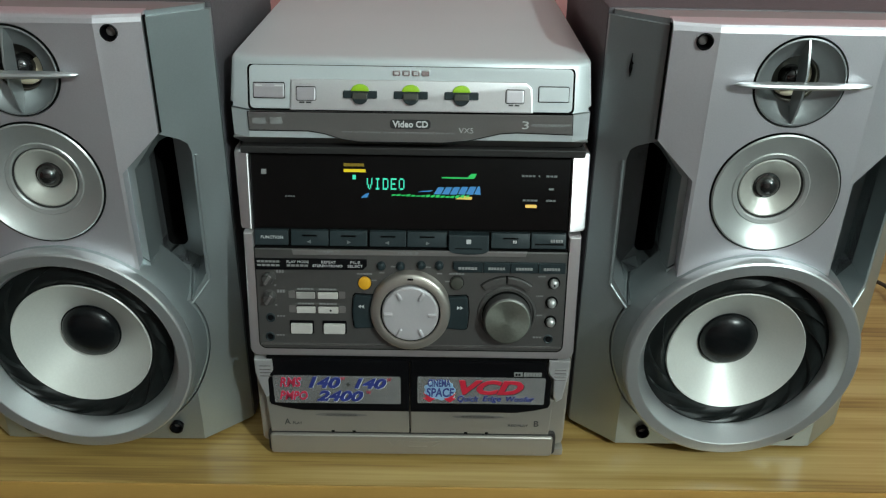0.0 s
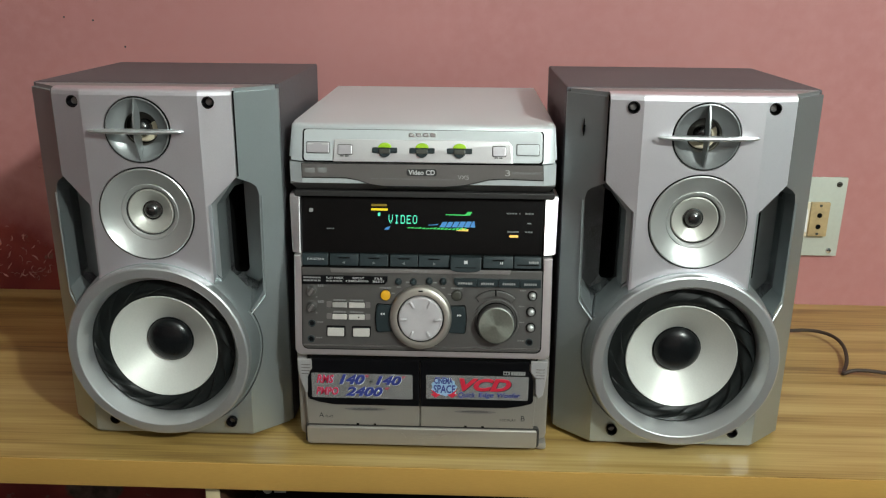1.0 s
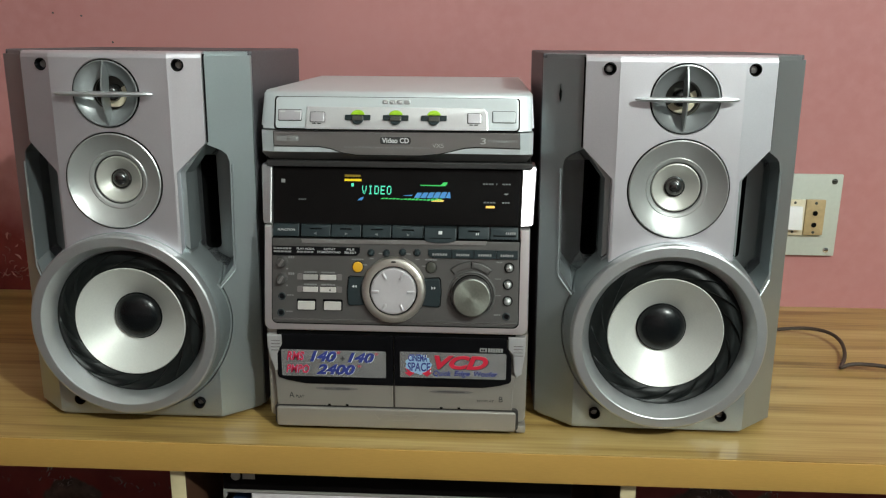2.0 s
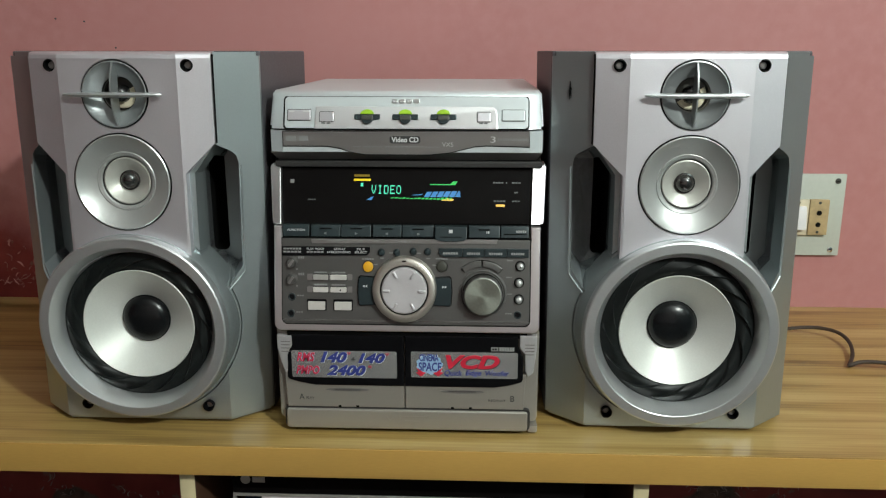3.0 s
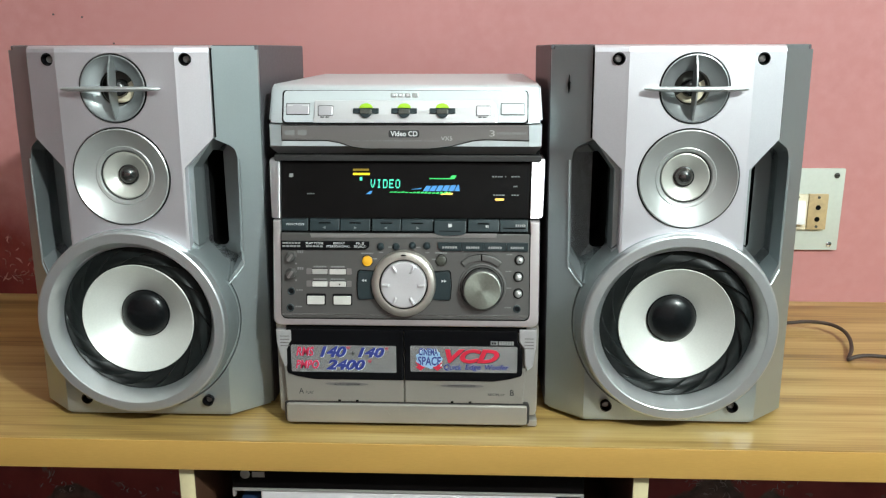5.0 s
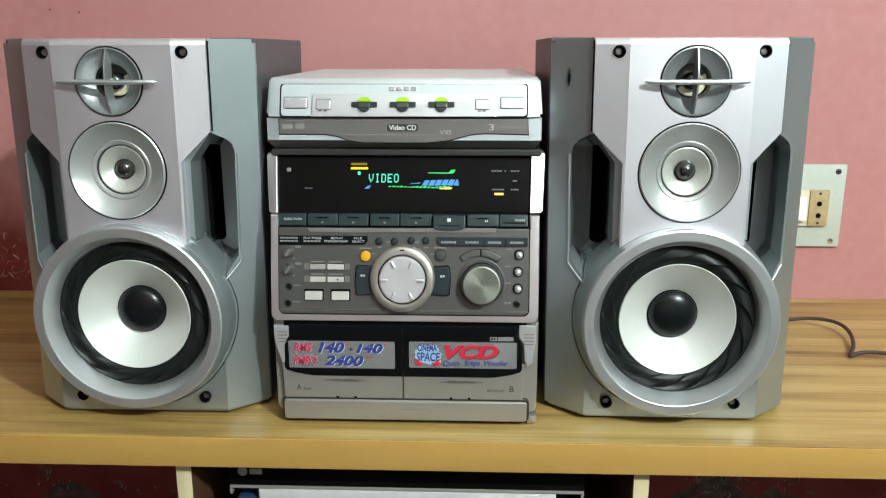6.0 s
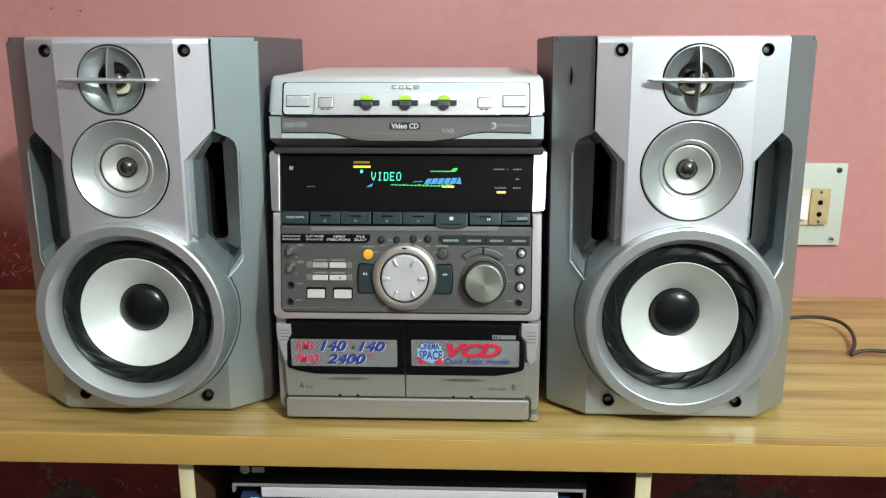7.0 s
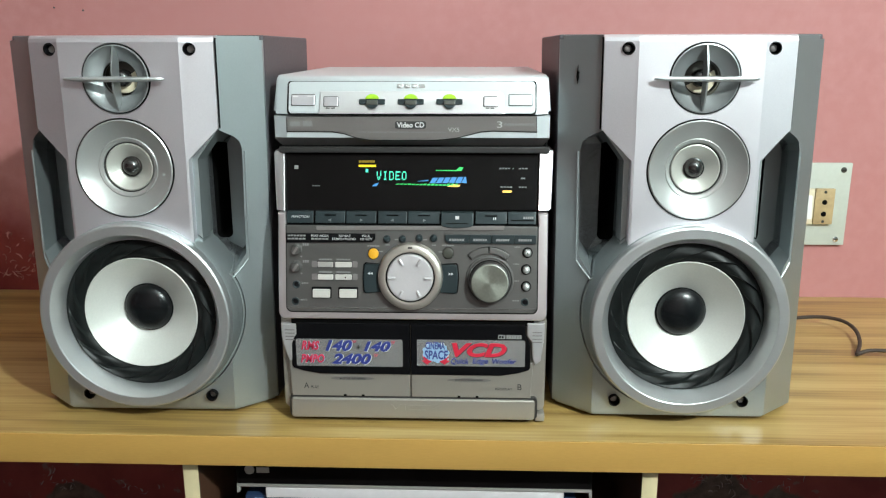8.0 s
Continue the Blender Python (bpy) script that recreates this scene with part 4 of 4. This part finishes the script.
    k = U("tuner_key", prism([(a + (0.004 if a < 0.035 else 0), 0.8845), (b, 0.8845), (b, 0.8925), (a, 0.8925), (a, 0.8875)], -0.0022, 0.0005, 0.0003), KEYGREY, P, "dark key")
    U("key_word", bars(a + 0.004, b - 0.004, 0.8870, 0.8890, 6, 0.0025, 0.15), FAINT, P, parent=k)
for x, z in ((-0.0220, 0.8880), (-0.0070, 0.8880), (0.0090, 0.8890), (0.0230, 0.8890)):
    n = U("pin_knob", lathe([(0, 0.0005), (0.0036, 0.0005), (0.0036, -0.0008), (0.0030, -0.0009), (0.0029, -0.0022), (0.0020, -0.0032), (0, -0.0035)], x, z, 24), KEYGREY, P, "small dark round key")
for x, z in ((-0.1100, 0.8776), (-0.1100, 0.8614)):
    k = U("turn_knob", lathe([(0, 0.0005), (0.0056, 0.0005), (0.0056, -0.0008), (0.0047, -0.0010), (0.0044, -0.0046), (0.0038, -0.0054), (0, -0.0054)], x, z, 28), PANEL, P, "small grey rotary knob")
    rib = box(-0.0012, 0.0012, -0.0066, -0.004, -0.0040, 0.0040, 0.0004)
    rib.transform(Matrix.Translation((x, 0, z)) @ Matrix.Rotation(radians(35), 4, "Y"))
    U("grip", rib, TRAY, P, parent=k)
    U("knob_print", bars(x + 0.0062, x + 0.0125, z + 0.0035, z + 0.0058, 3, 0.0002), FAINT, P)
    U("knob_print", bars(x + 0.0040, x + 0.0056, z - 0.0075, z - 0.0062, 1, 0.0002), FAINT, P)
for x, z in ((-0.1100, 0.8440), (-0.1110, 0.8280), (0.1110, 0.8290)):
    j = U("jack", hollow(x, z, 0.0024, -0.0003, 0.0, 0.0004), BLACK, P, "round black jack")
    U("jack_rim", lathe([(0.0038, 0.0004), (0.0037, -0.0006), (0.0031, -0.0009), (0.0026, -0.0006), (0.0025, 0.0004)], x, z, 24), KEYGREY, P, parent=j)
    s = 1 if x < 0 else -1
    U("jack_print", bars(x + s * 0.0085 - 0.0035, x + s * 0.0085 + 0.0035, z + 0.0006, z + 0.0018, 3, 0.0002), FAINT, P)
for cols in (0, 1):
    zt, zb = (0.8660, 0.8610) if cols == 0 else (0.8540, 0.8490)
    U("key_bed", prism(rounded(-0.0950, -0.0505, zb - 0.0004, zt + 0.0004, 0.001), -0.0003, 0.0005), TRAY, P, "shallow key bed")
    for a, b, m in ((-0.0890, -0.0740, GREYKEY), (-0.0720, -0.0560, CREAM)):
        U("key_gap", prism(rounded(a - 0.0005, b + 0.0005, zb - 0.0004, zt + 0.0004, 0.0006), -0.0005, 0.0005), GAP, P)
        k = U("slim_key", prism(rounded(a, b, zb, zt, 0.0006), -0.0022, 0.0005, 0.0006), m if cols == 0 else CREAM, P, "slim pale key")
        U("key_word", bars(a + 0.001, b - 0.001, zt + 0.0014, zt + 0.0026, 5, 0.0002, 0.15), FAINT, P)
        if cols and m is CREAM:
            U("key_dot", disc((a + b) / 2 + 0.002, (zt + zb) / 2, 0.0008, -0.0024, -0.002, 0.0001, 12), GAP, P, parent=k)
for a, b in ((-0.0940, -0.0770), (-0.0680, -0.0510)):
    U("key_gap", prism(rounded(a - 0.0012, b + 0.0012, 0.8310, 0.8420, 0.0012), -0.0006, 0.0005, 0.0003), BLACK, P)
    U("wide_key", prism(rounded(a, b, 0.8320, 0.8400, 0.0010), -0.0030, 0.0005, 0.0008), CREAM, P, "wide cream key")
for (x, z), m, lb in ((((-0.0350, 0.8740)), ORANGE, "round amber key"), (((0.0370, 0.8750)), OLIVE, "round dark olive key")):
    U("round_key", disc(x, z, 0.0050, -0.0022, 0.0005, 0.0009), m, P, lb)
    U("key_gap", lathe([(0.0050, 0.0004), (0.0056, -0.0004), (0.0058, 0.0004)], x, z, 28), GAP, P)
    U("key_word", bars(x - 0.006, x + 0.006, z + 0.0066, z + 0.0078, 5, 0.0002, 0.15), FAINT, P)
JX, JZ = (0.0010, 0.8535)
KZ = JZ - 0.0026
for s in (-1, 1):
    pts = [(JX + s * 0.022, KZ - 0.0125), (JX + s * 0.0430, KZ - 0.0138), (JX + s * 0.0448, KZ - 0.0120), (JX + s * 0.0458, KZ), (JX + s * 0.0448, KZ + 0.0120), (JX + s * 0.0430, KZ + 0.0138), (JX + s * 0.022, KZ + 0.0125)]
    U("key_gap", prism([(JX + (x - JX) * 1.02, KZ + (z - KZ) * 1.06) for x, z in pts], -0.0004, 0.0005), GAP, P)
    k = U("skip_key", prism(pts, -0.0030, 0.0005, 0.001), KEYGREY, P, "dark skip key")
    cx = JX + s * 0.0388
    for dx in (-0.0012, 0.0012):
        U("key_arrow", prism([(cx + dx + s * 0.0012, KZ + 0.005), (cx + dx - s * 0.001, KZ + 0.0064), (cx + dx - s * 0.001, KZ + 0.0036)], -0.0033, 0), PRINT, P, parent=k)
jog = U("jog_dial", lathe([(0.0314, 0.0005), (0.0313, -0.0056), (0.0307, -0.0070), (0.0295, -0.0078), (0.0249, -0.0088), (0.0238, -0.0085), (0.0232, -0.0066), (0.0226, -0.0050)], JX, JZ, 96), BRASSY, P, "champagne metal jog ring")
U("dial_gap", lathe([(0.0235, -0.0074), (0.0227, -0.0064), (0.0224, -0.0040)], JX, JZ, 80), GAP, P, parent=jog)
U("dial_face", lathe([(0.0223, -0.0040), (0.0221, -0.0086), (0.0210, -0.0098), (0.0188, -0.0100), (0.0097, -0.0094), (0, -0.0091)], JX, JZ, 96), JOGFACE, P, "pearl dial face", parent=jog)
for i in range(6):
    rib = box(-0.0012, 0.0012, -0.0118, -0.0090, 0.0138, 0.0208, 0.0009, 3)
    rib.transform(Matrix.Translation((JX, 0, JZ)) @ Matrix.Rotation(radians(30 + 60 * i), 4, "Y"))
    U("dial_rib", rib, JOGFACE, P, parent=jog)
U("dial_notch", box(JX - 0.0022, JX + 0.0022, -0.0094, -0.0084, JZ + 0.0276, JZ + 0.0288, 0.0003), GAP, P, parent=jog)
for a in (128, 112, 68, 52, 142, 38):
    x, z = JX + 0.0365 * math.cos(radians(a)), JZ + 0.0365 * math.sin(radians(a))
    U("dial_print", bars(x - 0.002, x + 0.002, z - 0.0005, z + 0.0005, 1, 0.0002), FAINT, P)
VX, VZ = (0.0770, 0.8495)
vol = U("volume_base", lathe([(0.0235, 0.0005), (0.0229, -0.0010), (0.0215, -0.0012), (0.0202, 0.0004), (0.0186, 0.0005)], VX, VZ, 72), PANEL, P, "grey dished knob base")
U("volume_knob", lathe([(0.0188, 0.0005), (0.0188, -0.0100), (0.0184, -0.0108), (0.0176, -0.0112)], VX, VZ, 72), PANEL, P, "grey knob side", parent=vol)
U("knob_face", lathe([(0.0178, -0.0108), (0.0176, -0.0113), (0.0172, -0.0115), (0.0169, -0.0115), (0.0166, -0.0115), (0.0080, -0.0114), (0, -0.0113)], VX, VZ, 72), SPUN, P, "spun metal knob face", parent=vol)
U("knob_rim", lathe([(0.0191, 0.0003), (0.0193, -0.0015), (0.0189, -0.0030)], VX, VZ, 72), GAP, P, parent=vol)
for a0, a1 in ((50, 89), (91, 130)):
    ring = [(VX - 0.001 + 0.0252 * math.cos(radians(a)), VZ + 0.0004 + 0.0252 * math.sin(radians(a))) for a in range(a0, a1 + 1, 3)]
    ring += [(VX - 0.001 + 0.0310 * math.cos(radians(a)), VZ + 0.0004 + 0.0310 * math.sin(radians(a))) for a in range(a1, a0 - 1, -3)]
    U("arc_key", prism(ring, -0.0022, 0.0005, 0.0007), PANEL, P, "curved grey key")
    cxx, czz = sum(p[0] for p in ring) / len(ring), sum(p[1] for p in ring) / len(ring)
    U("key_gap", prism([(cxx + (x - cxx) * 1.05, czz + (z - czz) * 1.09) for x, z in ring], -0.0003, 0.0005), GAP, P)
for i, (x, z) in enumerate(((0.1130, 0.8760), (0.1120, 0.8600), (0.1120, 0.8440))):
    k = U("ball_key", lathe([(0, 0.0005), (0.0036, 0.0005), (0.0036, -0.0022), (0.0030, -0.0036), (0.0016, -0.0044), (0, -0.0046)], x, z, 28), MIDCONE, P, "small round silver key")
    U("key_gap", lathe([(0.0036, 0.0004), (0.0040, -0.0012), (0.0048, -0.0008), (0.0050, 0.0004)], x, z, 28), GAP, P, parent=k)
    if i == 0:
        U("key_dot", disc(x, z, 0.0007, -0.0049, -0.0045, 0.0001, 10), GAP, P, parent=k)
    U("key_print", bars(x - 0.0125, x - 0.0065, z + 0.0045, z + 0.0055, 4, 0.0002), FAINT, P)

# cassette doors
U("deck_body", prism(rounded(-0.1285, 0.1335, 0.7125, 0.8075, 0.006, 5, (1, 0, 0, 1)), 0.0045, 0.05, 0.002), DOOR, face_door, "silver cassette deck body")
for s, pts in ((1, [(-0.1270, 0.8040), (-0.1090, 0.8040), (-0.1100, 0.7940), (-0.1140, 0.7890), (-0.1160, 0.7670), (-0.1200, 0.7650), (-0.1240, 0.7770), (-0.1270, 0.7910)]), (-1, [(0.1140, 0.8070), (0.1310, 0.8070), (0.1310, 0.7920), (0.1280, 0.7680), (0.1230, 0.7640), (0.1200, 0.7700), (0.1190, 0.7880), (0.1140, 0.7940)])):
    e = U("deck_ear", prism(pts, -0.0022, 0.01, 0.0012), INLAY, face_door, "silver ribbed shoulder")
    c = sum(p[0] for p in pts) / len(pts)
    for k in range(4):
        U("rib", box(c - 0.0040 - 0.0008 * s, c + 0.0052 - 0.0008 * s, -0.0026, 0, 0.7975 - 0.0034 * k, 0.7983 - 0.0034 * k, 0.0002), TRAY, face_door, parent=e)
mx = -0.0000
for s in (-1, 1):
    w = 0.1185
    x_in, x_out = mx + s * 0.0006, mx + s * (w + 0.0008)
    low = [(x_in, 0.7280), (x_out, 0.7280), (x_out + s * 0.0015, 0.7660), (x_in, 0.7660)]
    door = U("cassette_door", prism(low if s > 0 else low[::-1], -0.0012, 0.006, 0.001), DOOR, face_door, "silver cassette door with a black window")
    win = [(x_in, 0.7520), (mx + s * 0.09, 0.7520), (mx + s * 0.107, 0.7550), (mx + s * 0.1165, 0.7580), (mx + s * 0.1180, 0.7610), (mx + s * 0.1175, 0.7840), (mx + s * 0.1150, 0.7900), (mx + s * 0.1125, 0.7940), (mx + s * 0.1125, 0.8050), (x_in, 0.8050)]
    U("window", prism(win if s > 0 else win[::-1], -0.0024, 0.006, 0.0012), BLACK, face_door, "black smoked window", parent=door)
    fx = mx + s * 0.058
    # Finger recess isn't sunk: a darker grey oval carries its shade
    U("recess_shade", prism([(fx + 0.022 * math.cos(radians(a)), 0.7468 - s * 0.0002 + 0.0020 * math.sin(radians(a))) for a in range(0, 360, 15)], -0.00135, 0, 0.0001), TRAY, face_door, "oval finger recess, its shade drawn in darker grey", parent=door)
    U("door_word", letters("AUTO REVERSE", fx - 0.013, fx + 0.013, 0.7460, 0.7478, 0.0016) if s < 0 else bars(fx - 0.014, fx + 0.014, 0.7463, 0.7475, 9, 0.0016, 0.2), DARKPRINT if s < 0 else PANEL, face_door, parent=door)
    for dx in (0.048, 0.066):
        U("notch", box(mx + s * dx - 0.0014, mx + s * dx + 0.0014, -0.0016, 0, 0.7280, 0.7300), GAP, face_door, parent=door)
U("deck_word", letters("A", -0.1070, -0.1020, 0.7360, 0.7420, 0.0015), DARKPRINT, face_door)
U("deck_word", letters("PLAY", -0.1000, -0.0920, 0.7360, 0.7390, 0.0015), DARKPRINT, face_door)
U("deck_word", letters("REC/PLAY", 0.0840, 0.1010, 0.7365, 0.7390, 0.0015), DARKPRINT, face_door)
U("deck_word", letters("B", 0.1060, 0.1100, 0.7370, 0.7430, 0.0015), DARKPRINT, face_door)
U("top_gap", box(-0.117, 0.121, -0.0006, 0.004, 0.8035, 0.8085), GAP, face_door)


def S(z):
    return -0.0025


st = U("sticker", prism(rounded(-0.1130, -0.0075, 0.7605, 0.7890, 0.0015), -0.0003, 0.0004), STICKER, S, "silver foil sticker with red and blue words")
Sx = -0.0029


def W(z):
    return Sx


def inked(bm, ink):
    bmesh.ops.remove_doubles(bm, verts=bm.verts, dist=1e-7)
    bm.verts.index_update()
    for one in islands(bm):
        U("letter", one, ink, W, parent=st)


def shadowed(words, x0, x1, z0, z1, ink, slant, under=WHITEINK, d=0.0005, bold=0.0018):
    inked(heavy(words, x0 + d, x1 + d, z0 - d, z1 - d, 0.0002, slant, bold), under)
    inked(heavy(words, x0, x1, z0, z1, 0.0004, slant, bold), ink)


shadowed("RMS", -0.1075, -0.0895, 0.7775, 0.7870, PINKRED, 0.25, under=SKYINK, d=0.0002, bold=0.0011)
shadowed("PMPO", -0.1085, -0.0850, 0.7640, 0.7730, PINKRED, 0.25, under=SKYINK, d=0.0002, bold=0.0011)
shadowed("140", -0.0840, -0.0570, 0.7765, 0.7880, BLUE, 0.3, d=0.0004, bold=0.0026)
shadowed("140", -0.0460, -0.0190, 0.7765, 0.7870, BLUE, 0.3, d=0.0004, bold=0.0026)
shadowed("2400", -0.0780, -0.0385, 0.7630, 0.7740, BLUE, 0.3, d=0.0004, bold=0.0026)
U("word", letters("+", -0.0530, -0.0490, 0.7780, 0.7830, 0.0004, 0.1), DARKPRINT, W, parent=st)
for q in ((-0.0570, -0.0530, 0.7850, 0.7880), (-0.0185, -0.0150, 0.7845, 0.7875), (-0.0360, -0.0320, 0.7710, 0.7740)):
    U("word", letters("W", *q, 0.0004, 0.1), PINKRED, W, parent=st)
st = U("sticker", prism(rounded(0.0065, 0.1125, 0.7620, 0.7895, 0.0015), -0.0003, 0.0004), STICKER, S, "silver foil sticker with a blue badge and red letters")
bc, bz = (0.0250, 0.7760)
lobes = [(bc + (0.0128 + 0.0008 * math.cos(9 * radians(a))) * math.cos(radians(a)), bz + (0.0100 + 0.0008 * math.cos(9 * radians(a))) * math.sin(radians(a))) for a in range(0, 360, 6)]
U("emblem", prism(lobes, -0.0003, 0.0002), SKYINK, W, "pale blue cloud emblem", parent=st)
for s in (-1, 1):
    x = bc + s * 0.0085
    U("emblem_arrow", prism([(x - 0.005, bz - 0.0085), (x, bz - 0.0125), (x + 0.005, bz - 0.0085), (x + 0.002, bz - 0.0080), (x + s * 0.005, bz - 0.003), (x - 0.002, bz - 0.0080)][::1], -0.0005, 0.0002), RED, W, "red arrow", parent=st)
shadowed("CINEMA", 0.0150, 0.0340, 0.7795, 0.7870, BLUE, 0.05, d=0.0007, bold=0.0011)
shadowed("SPACE", 0.0140, 0.0370, 0.7690, 0.7785, BLUE, 0.05, d=0.0007, bold=0.0011)
shadowed("VCD", 0.0410, 0.0945, 0.7720, 0.7865, RED, 0.28, under=DARKPRINT, d=0.0007, bold=0.0030)
for text, a, b in (("Quick", 0.0400, 0.0575), ("Edge", 0.0610, 0.0765), ("Woofer", 0.0805, 0.1040)):
    inked(heavy(text, a, b, 0.7635 if text != "Woofer" else 0.7650, 0.7705, 0.0004, 0.2, 0.0002), BLUE)
U("noise_mark", bars(0.0860, 0.0930, 0.7910, 0.7950, 1), FAINT, S)
U("noise_mark", bars(0.0940, 0.1090, 0.7910, 0.7950, 6, 0.0003, 0.12), FAINT, S)
U("noise_mark", bars(0.0870, 0.0920, 0.7920, 0.7940, 2, 0.0005, 0.3), BLACK, S)
# base
U("base_bar", prism(rounded(-0.1205, 0.1235, 0.7050, 0.7260, 0.003), -0.0032, 0.05, 0.002, 3), DOOR, face_door, "silver base bar")
U("base_gap", prism(rounded(-0.1225, 0.1260, 0.7050, 0.7280, 0.004), -0.0002, 0.02), CASING, face_door)
U("base_relief", join(*[prism(p, -0.0036, 0.0) for p in ([(-0.0200, 0.7200), (-0.0180, 0.7200), (-0.0140, 0.7140), (-0.0160, 0.7140)], [(-0.0160, 0.7140), (-0.0140, 0.7140), (-0.0090, 0.7210), (-0.0100, 0.7210)], [(-0.0060, 0.7210), (-0.0050, 0.7210), (-0.0050, 0.7130), (-0.0070, 0.7130)], [(-0.0010, 0.7200), (0.0150, 0.7200), (0.0150, 0.7190), (-0.0010, 0.7190)], [(-0.0010, 0.7150), (0.0150, 0.7150), (0.0150, 0.7140), (-0.0010, 0.7130)], [(0.0170, 0.7200), (0.0260, 0.7210), (0.0260, 0.7190), (0.0170, 0.7190)], [(0.0200, 0.7150), (0.0260, 0.7190), (0.0280, 0.7190), (0.0220, 0.7140)])]), DOOR, face_door, "faint embossed mark of the base")
part("side_foot", box(0.124, 0.134, 0.002, 0.02, 0.7015, 0.7095, 0.002), DOOR, unit)

# ---- wall plate ----
sw = thing("switch_plate", "pale grey-green wall plate with an ivory switch and yellowed socket", "switch", (0.5628, WALL_Y, 0.84))
part("plate", box(0.4866, 0.6091, WALL_Y - 0.0065, WALL_Y - 0.0003, 0.7825, 0.9045, 0.0012), PLATE, sw)
part("switch_frame", box(0.5276, 0.5578, WALL_Y - 0.0115, WALL_Y - 0.0063, 0.8145, 0.8675, 0.001), IVORY, sw, "ivory switch module")
rk = box(0.5321, 0.5531, -0.005, 0.003, 0.824, 0.858, 0.0015)
for v in rk.verts:
    v.co.y += WALL_Y - 0.0135 + (v.co.z - 0.841) * 0.16
part("rocker", rk, WHITEINK, sw, "white rocker")
socket = part("socket", box(0.5584, 0.5862, WALL_Y - 0.0130, WALL_Y - 0.0063, 0.8150, 0.8678, 0.0012), YELLOWED, sw, "yellowed two-pin socket")
for z in (0.8305, 0.8480):
    part("pin_hole", hollow(0.5722, z, 0.0031, -0.0003, WALL_Y - 0.0131, 0.0006), GAP, socket)
for z in (0.8195, 0.8630):
    part("screw", disc(0.5722, z, 0.0022, WALL_Y - 0.0136, WALL_Y - 0.012, 0.0004, 14), OLIVE, socket)
    part("screw", disc(0.5426, z, 0.0020, WALL_Y - 0.0121, WALL_Y - 0.011, 0.0004, 14), OLIVE, sw)
for x, z in ((0.5971, 0.8945), (0.5961, 0.7915), (0.4986, 0.8945), (0.4986, 0.7915)):
    s = part("screw", disc(x, z, 0.0042, WALL_Y - 0.0080, WALL_Y - 0.006, 0.0008, 20), CHROME if z < 0.8 else OLIVE, sw)
    part("screw_slot", box(x - 0.0030, x + 0.0030, WALL_Y - 0.0083, WALL_Y - 0.0079, z - 0.0005, z + 0.0005), GAP, s)

# ---- cord ----
cord = thing("power_cord", "thin brown-black cord curling across the shelf top", "cable", (0.55, 0.27, TOP))
part("cord", tube([(0.4040, 0.2930, 0.7025), (0.4540, 0.3110, 0.7035), (0.5010, 0.3150, 0.7080), (0.5340, 0.3110, 0.7120), (0.5560, 0.2930, 0.7130), (0.5600, 0.2630, 0.7110), (0.5490, 0.2250, 0.7060), (0.5305, 0.1950, 0.7030), (0.5295, 0.1915, 0.7040), (0.5440, 0.1945, 0.7090), (0.5790, 0.1830, 0.7110), (0.6440, 0.1580, 0.7070), (0.7240, 0.1430, 0.7025), (0.8040, 0.1530, 0.7025)], 0.0024), CORD, cord)

# ---- flaking paint ----
rnd = random.Random(5)


def flakes(name, label, spots, material):
    """Thin curled strips along the torn edges of the paint."""
    bm = bmesh.new()
    for cx, cz, w, h, n in spots:
        for _ in range(n):
            x, z = rnd.gauss(cx, w), rnd.gauss(cz, h)
            a, bend = rnd.uniform(-0.9, 0.9) + rnd.choice((0, 0, 1.6)), rnd.uniform(-0.5, 0.5)
            step, count = rnd.uniform(0.0012, 0.0026), rnd.randint(4, 8)
            last = None
            for k in range(count + 1):
                t = math.sin(math.pi * (k + 0.25) / (count + 0.5))
                wide, off = rnd.uniform(0.5, 1.0) * 0.0021 * t + 0.0002, 0.0006 + rnd.uniform(0.0004, 0.0022) * t
                nx, nz = -math.sin(a), math.cos(a)
                row = (bm.verts.new((x, WALL_Y - 0.0004, z)), bm.verts.new((x + nx * wide, WALL_Y - off, z + nz * wide)))
                if last:
                    bm.faces.new((last[0], row[0], row[1], last[1]))
                last = row
                x, z, a = x + step * math.cos(a), z + step * math.sin(a), a + bend + rnd.uniform(-0.5, 0.5)
    ob = part(name, bm, material, None, "", 40)
    return tagged(ob, label, "paint", kind="stuff")


FLAKE = mat("lifted_paint", (0.52, 0.25, 0.22), 0.6, 0, 200, 0.15, 0.05)
FLAKEPALE = mat("lifted_plaster", (0.34, 0.26, 0.245), 0.7, 0, 200, 0.15, 0.05)
flakes("paint_flakes", "curled flakes of pink and red wall paint", [(-0.635, 0.735, 0.012, 0.013, 16), (-0.660, 0.780, 0.020, 0.006, 9), (-0.665, 0.735, 0.015, 0.012, 12), (-0.612, 0.912, 0.004, 0.012, 5), (-0.72, 0.76, 0.03, 0.025, 12)], FLAKE)
flakes("plaster_flakes", "pale lifted plaster flakes low on the wall", [(0.430, 0.389, 0.012, 0.003, 12), (0.480, 0.389, 0.018, 0.004, 16), (0.455, 0.374, 0.016, 0.006, 10), (-0.63, 0.362, 0.025, 0.012, 14), (-0.52, 0.355, 0.03, 0.012, 8), (0.56, 0.372, 0.015, 0.010, 6)], FLAKEPALE)
DOT = thing("wall_specks", "tiny dark specks on the pink wall", "stain")
for x, z in ((-0.543, 1.124), (-0.501, 1.120), (-0.458, 1.083)):
    part("speck", disc(x, z, 0.0014, WALL_Y - 0.0012, WALL_Y, 0.0003, 10), DARKPRINT, DOT)
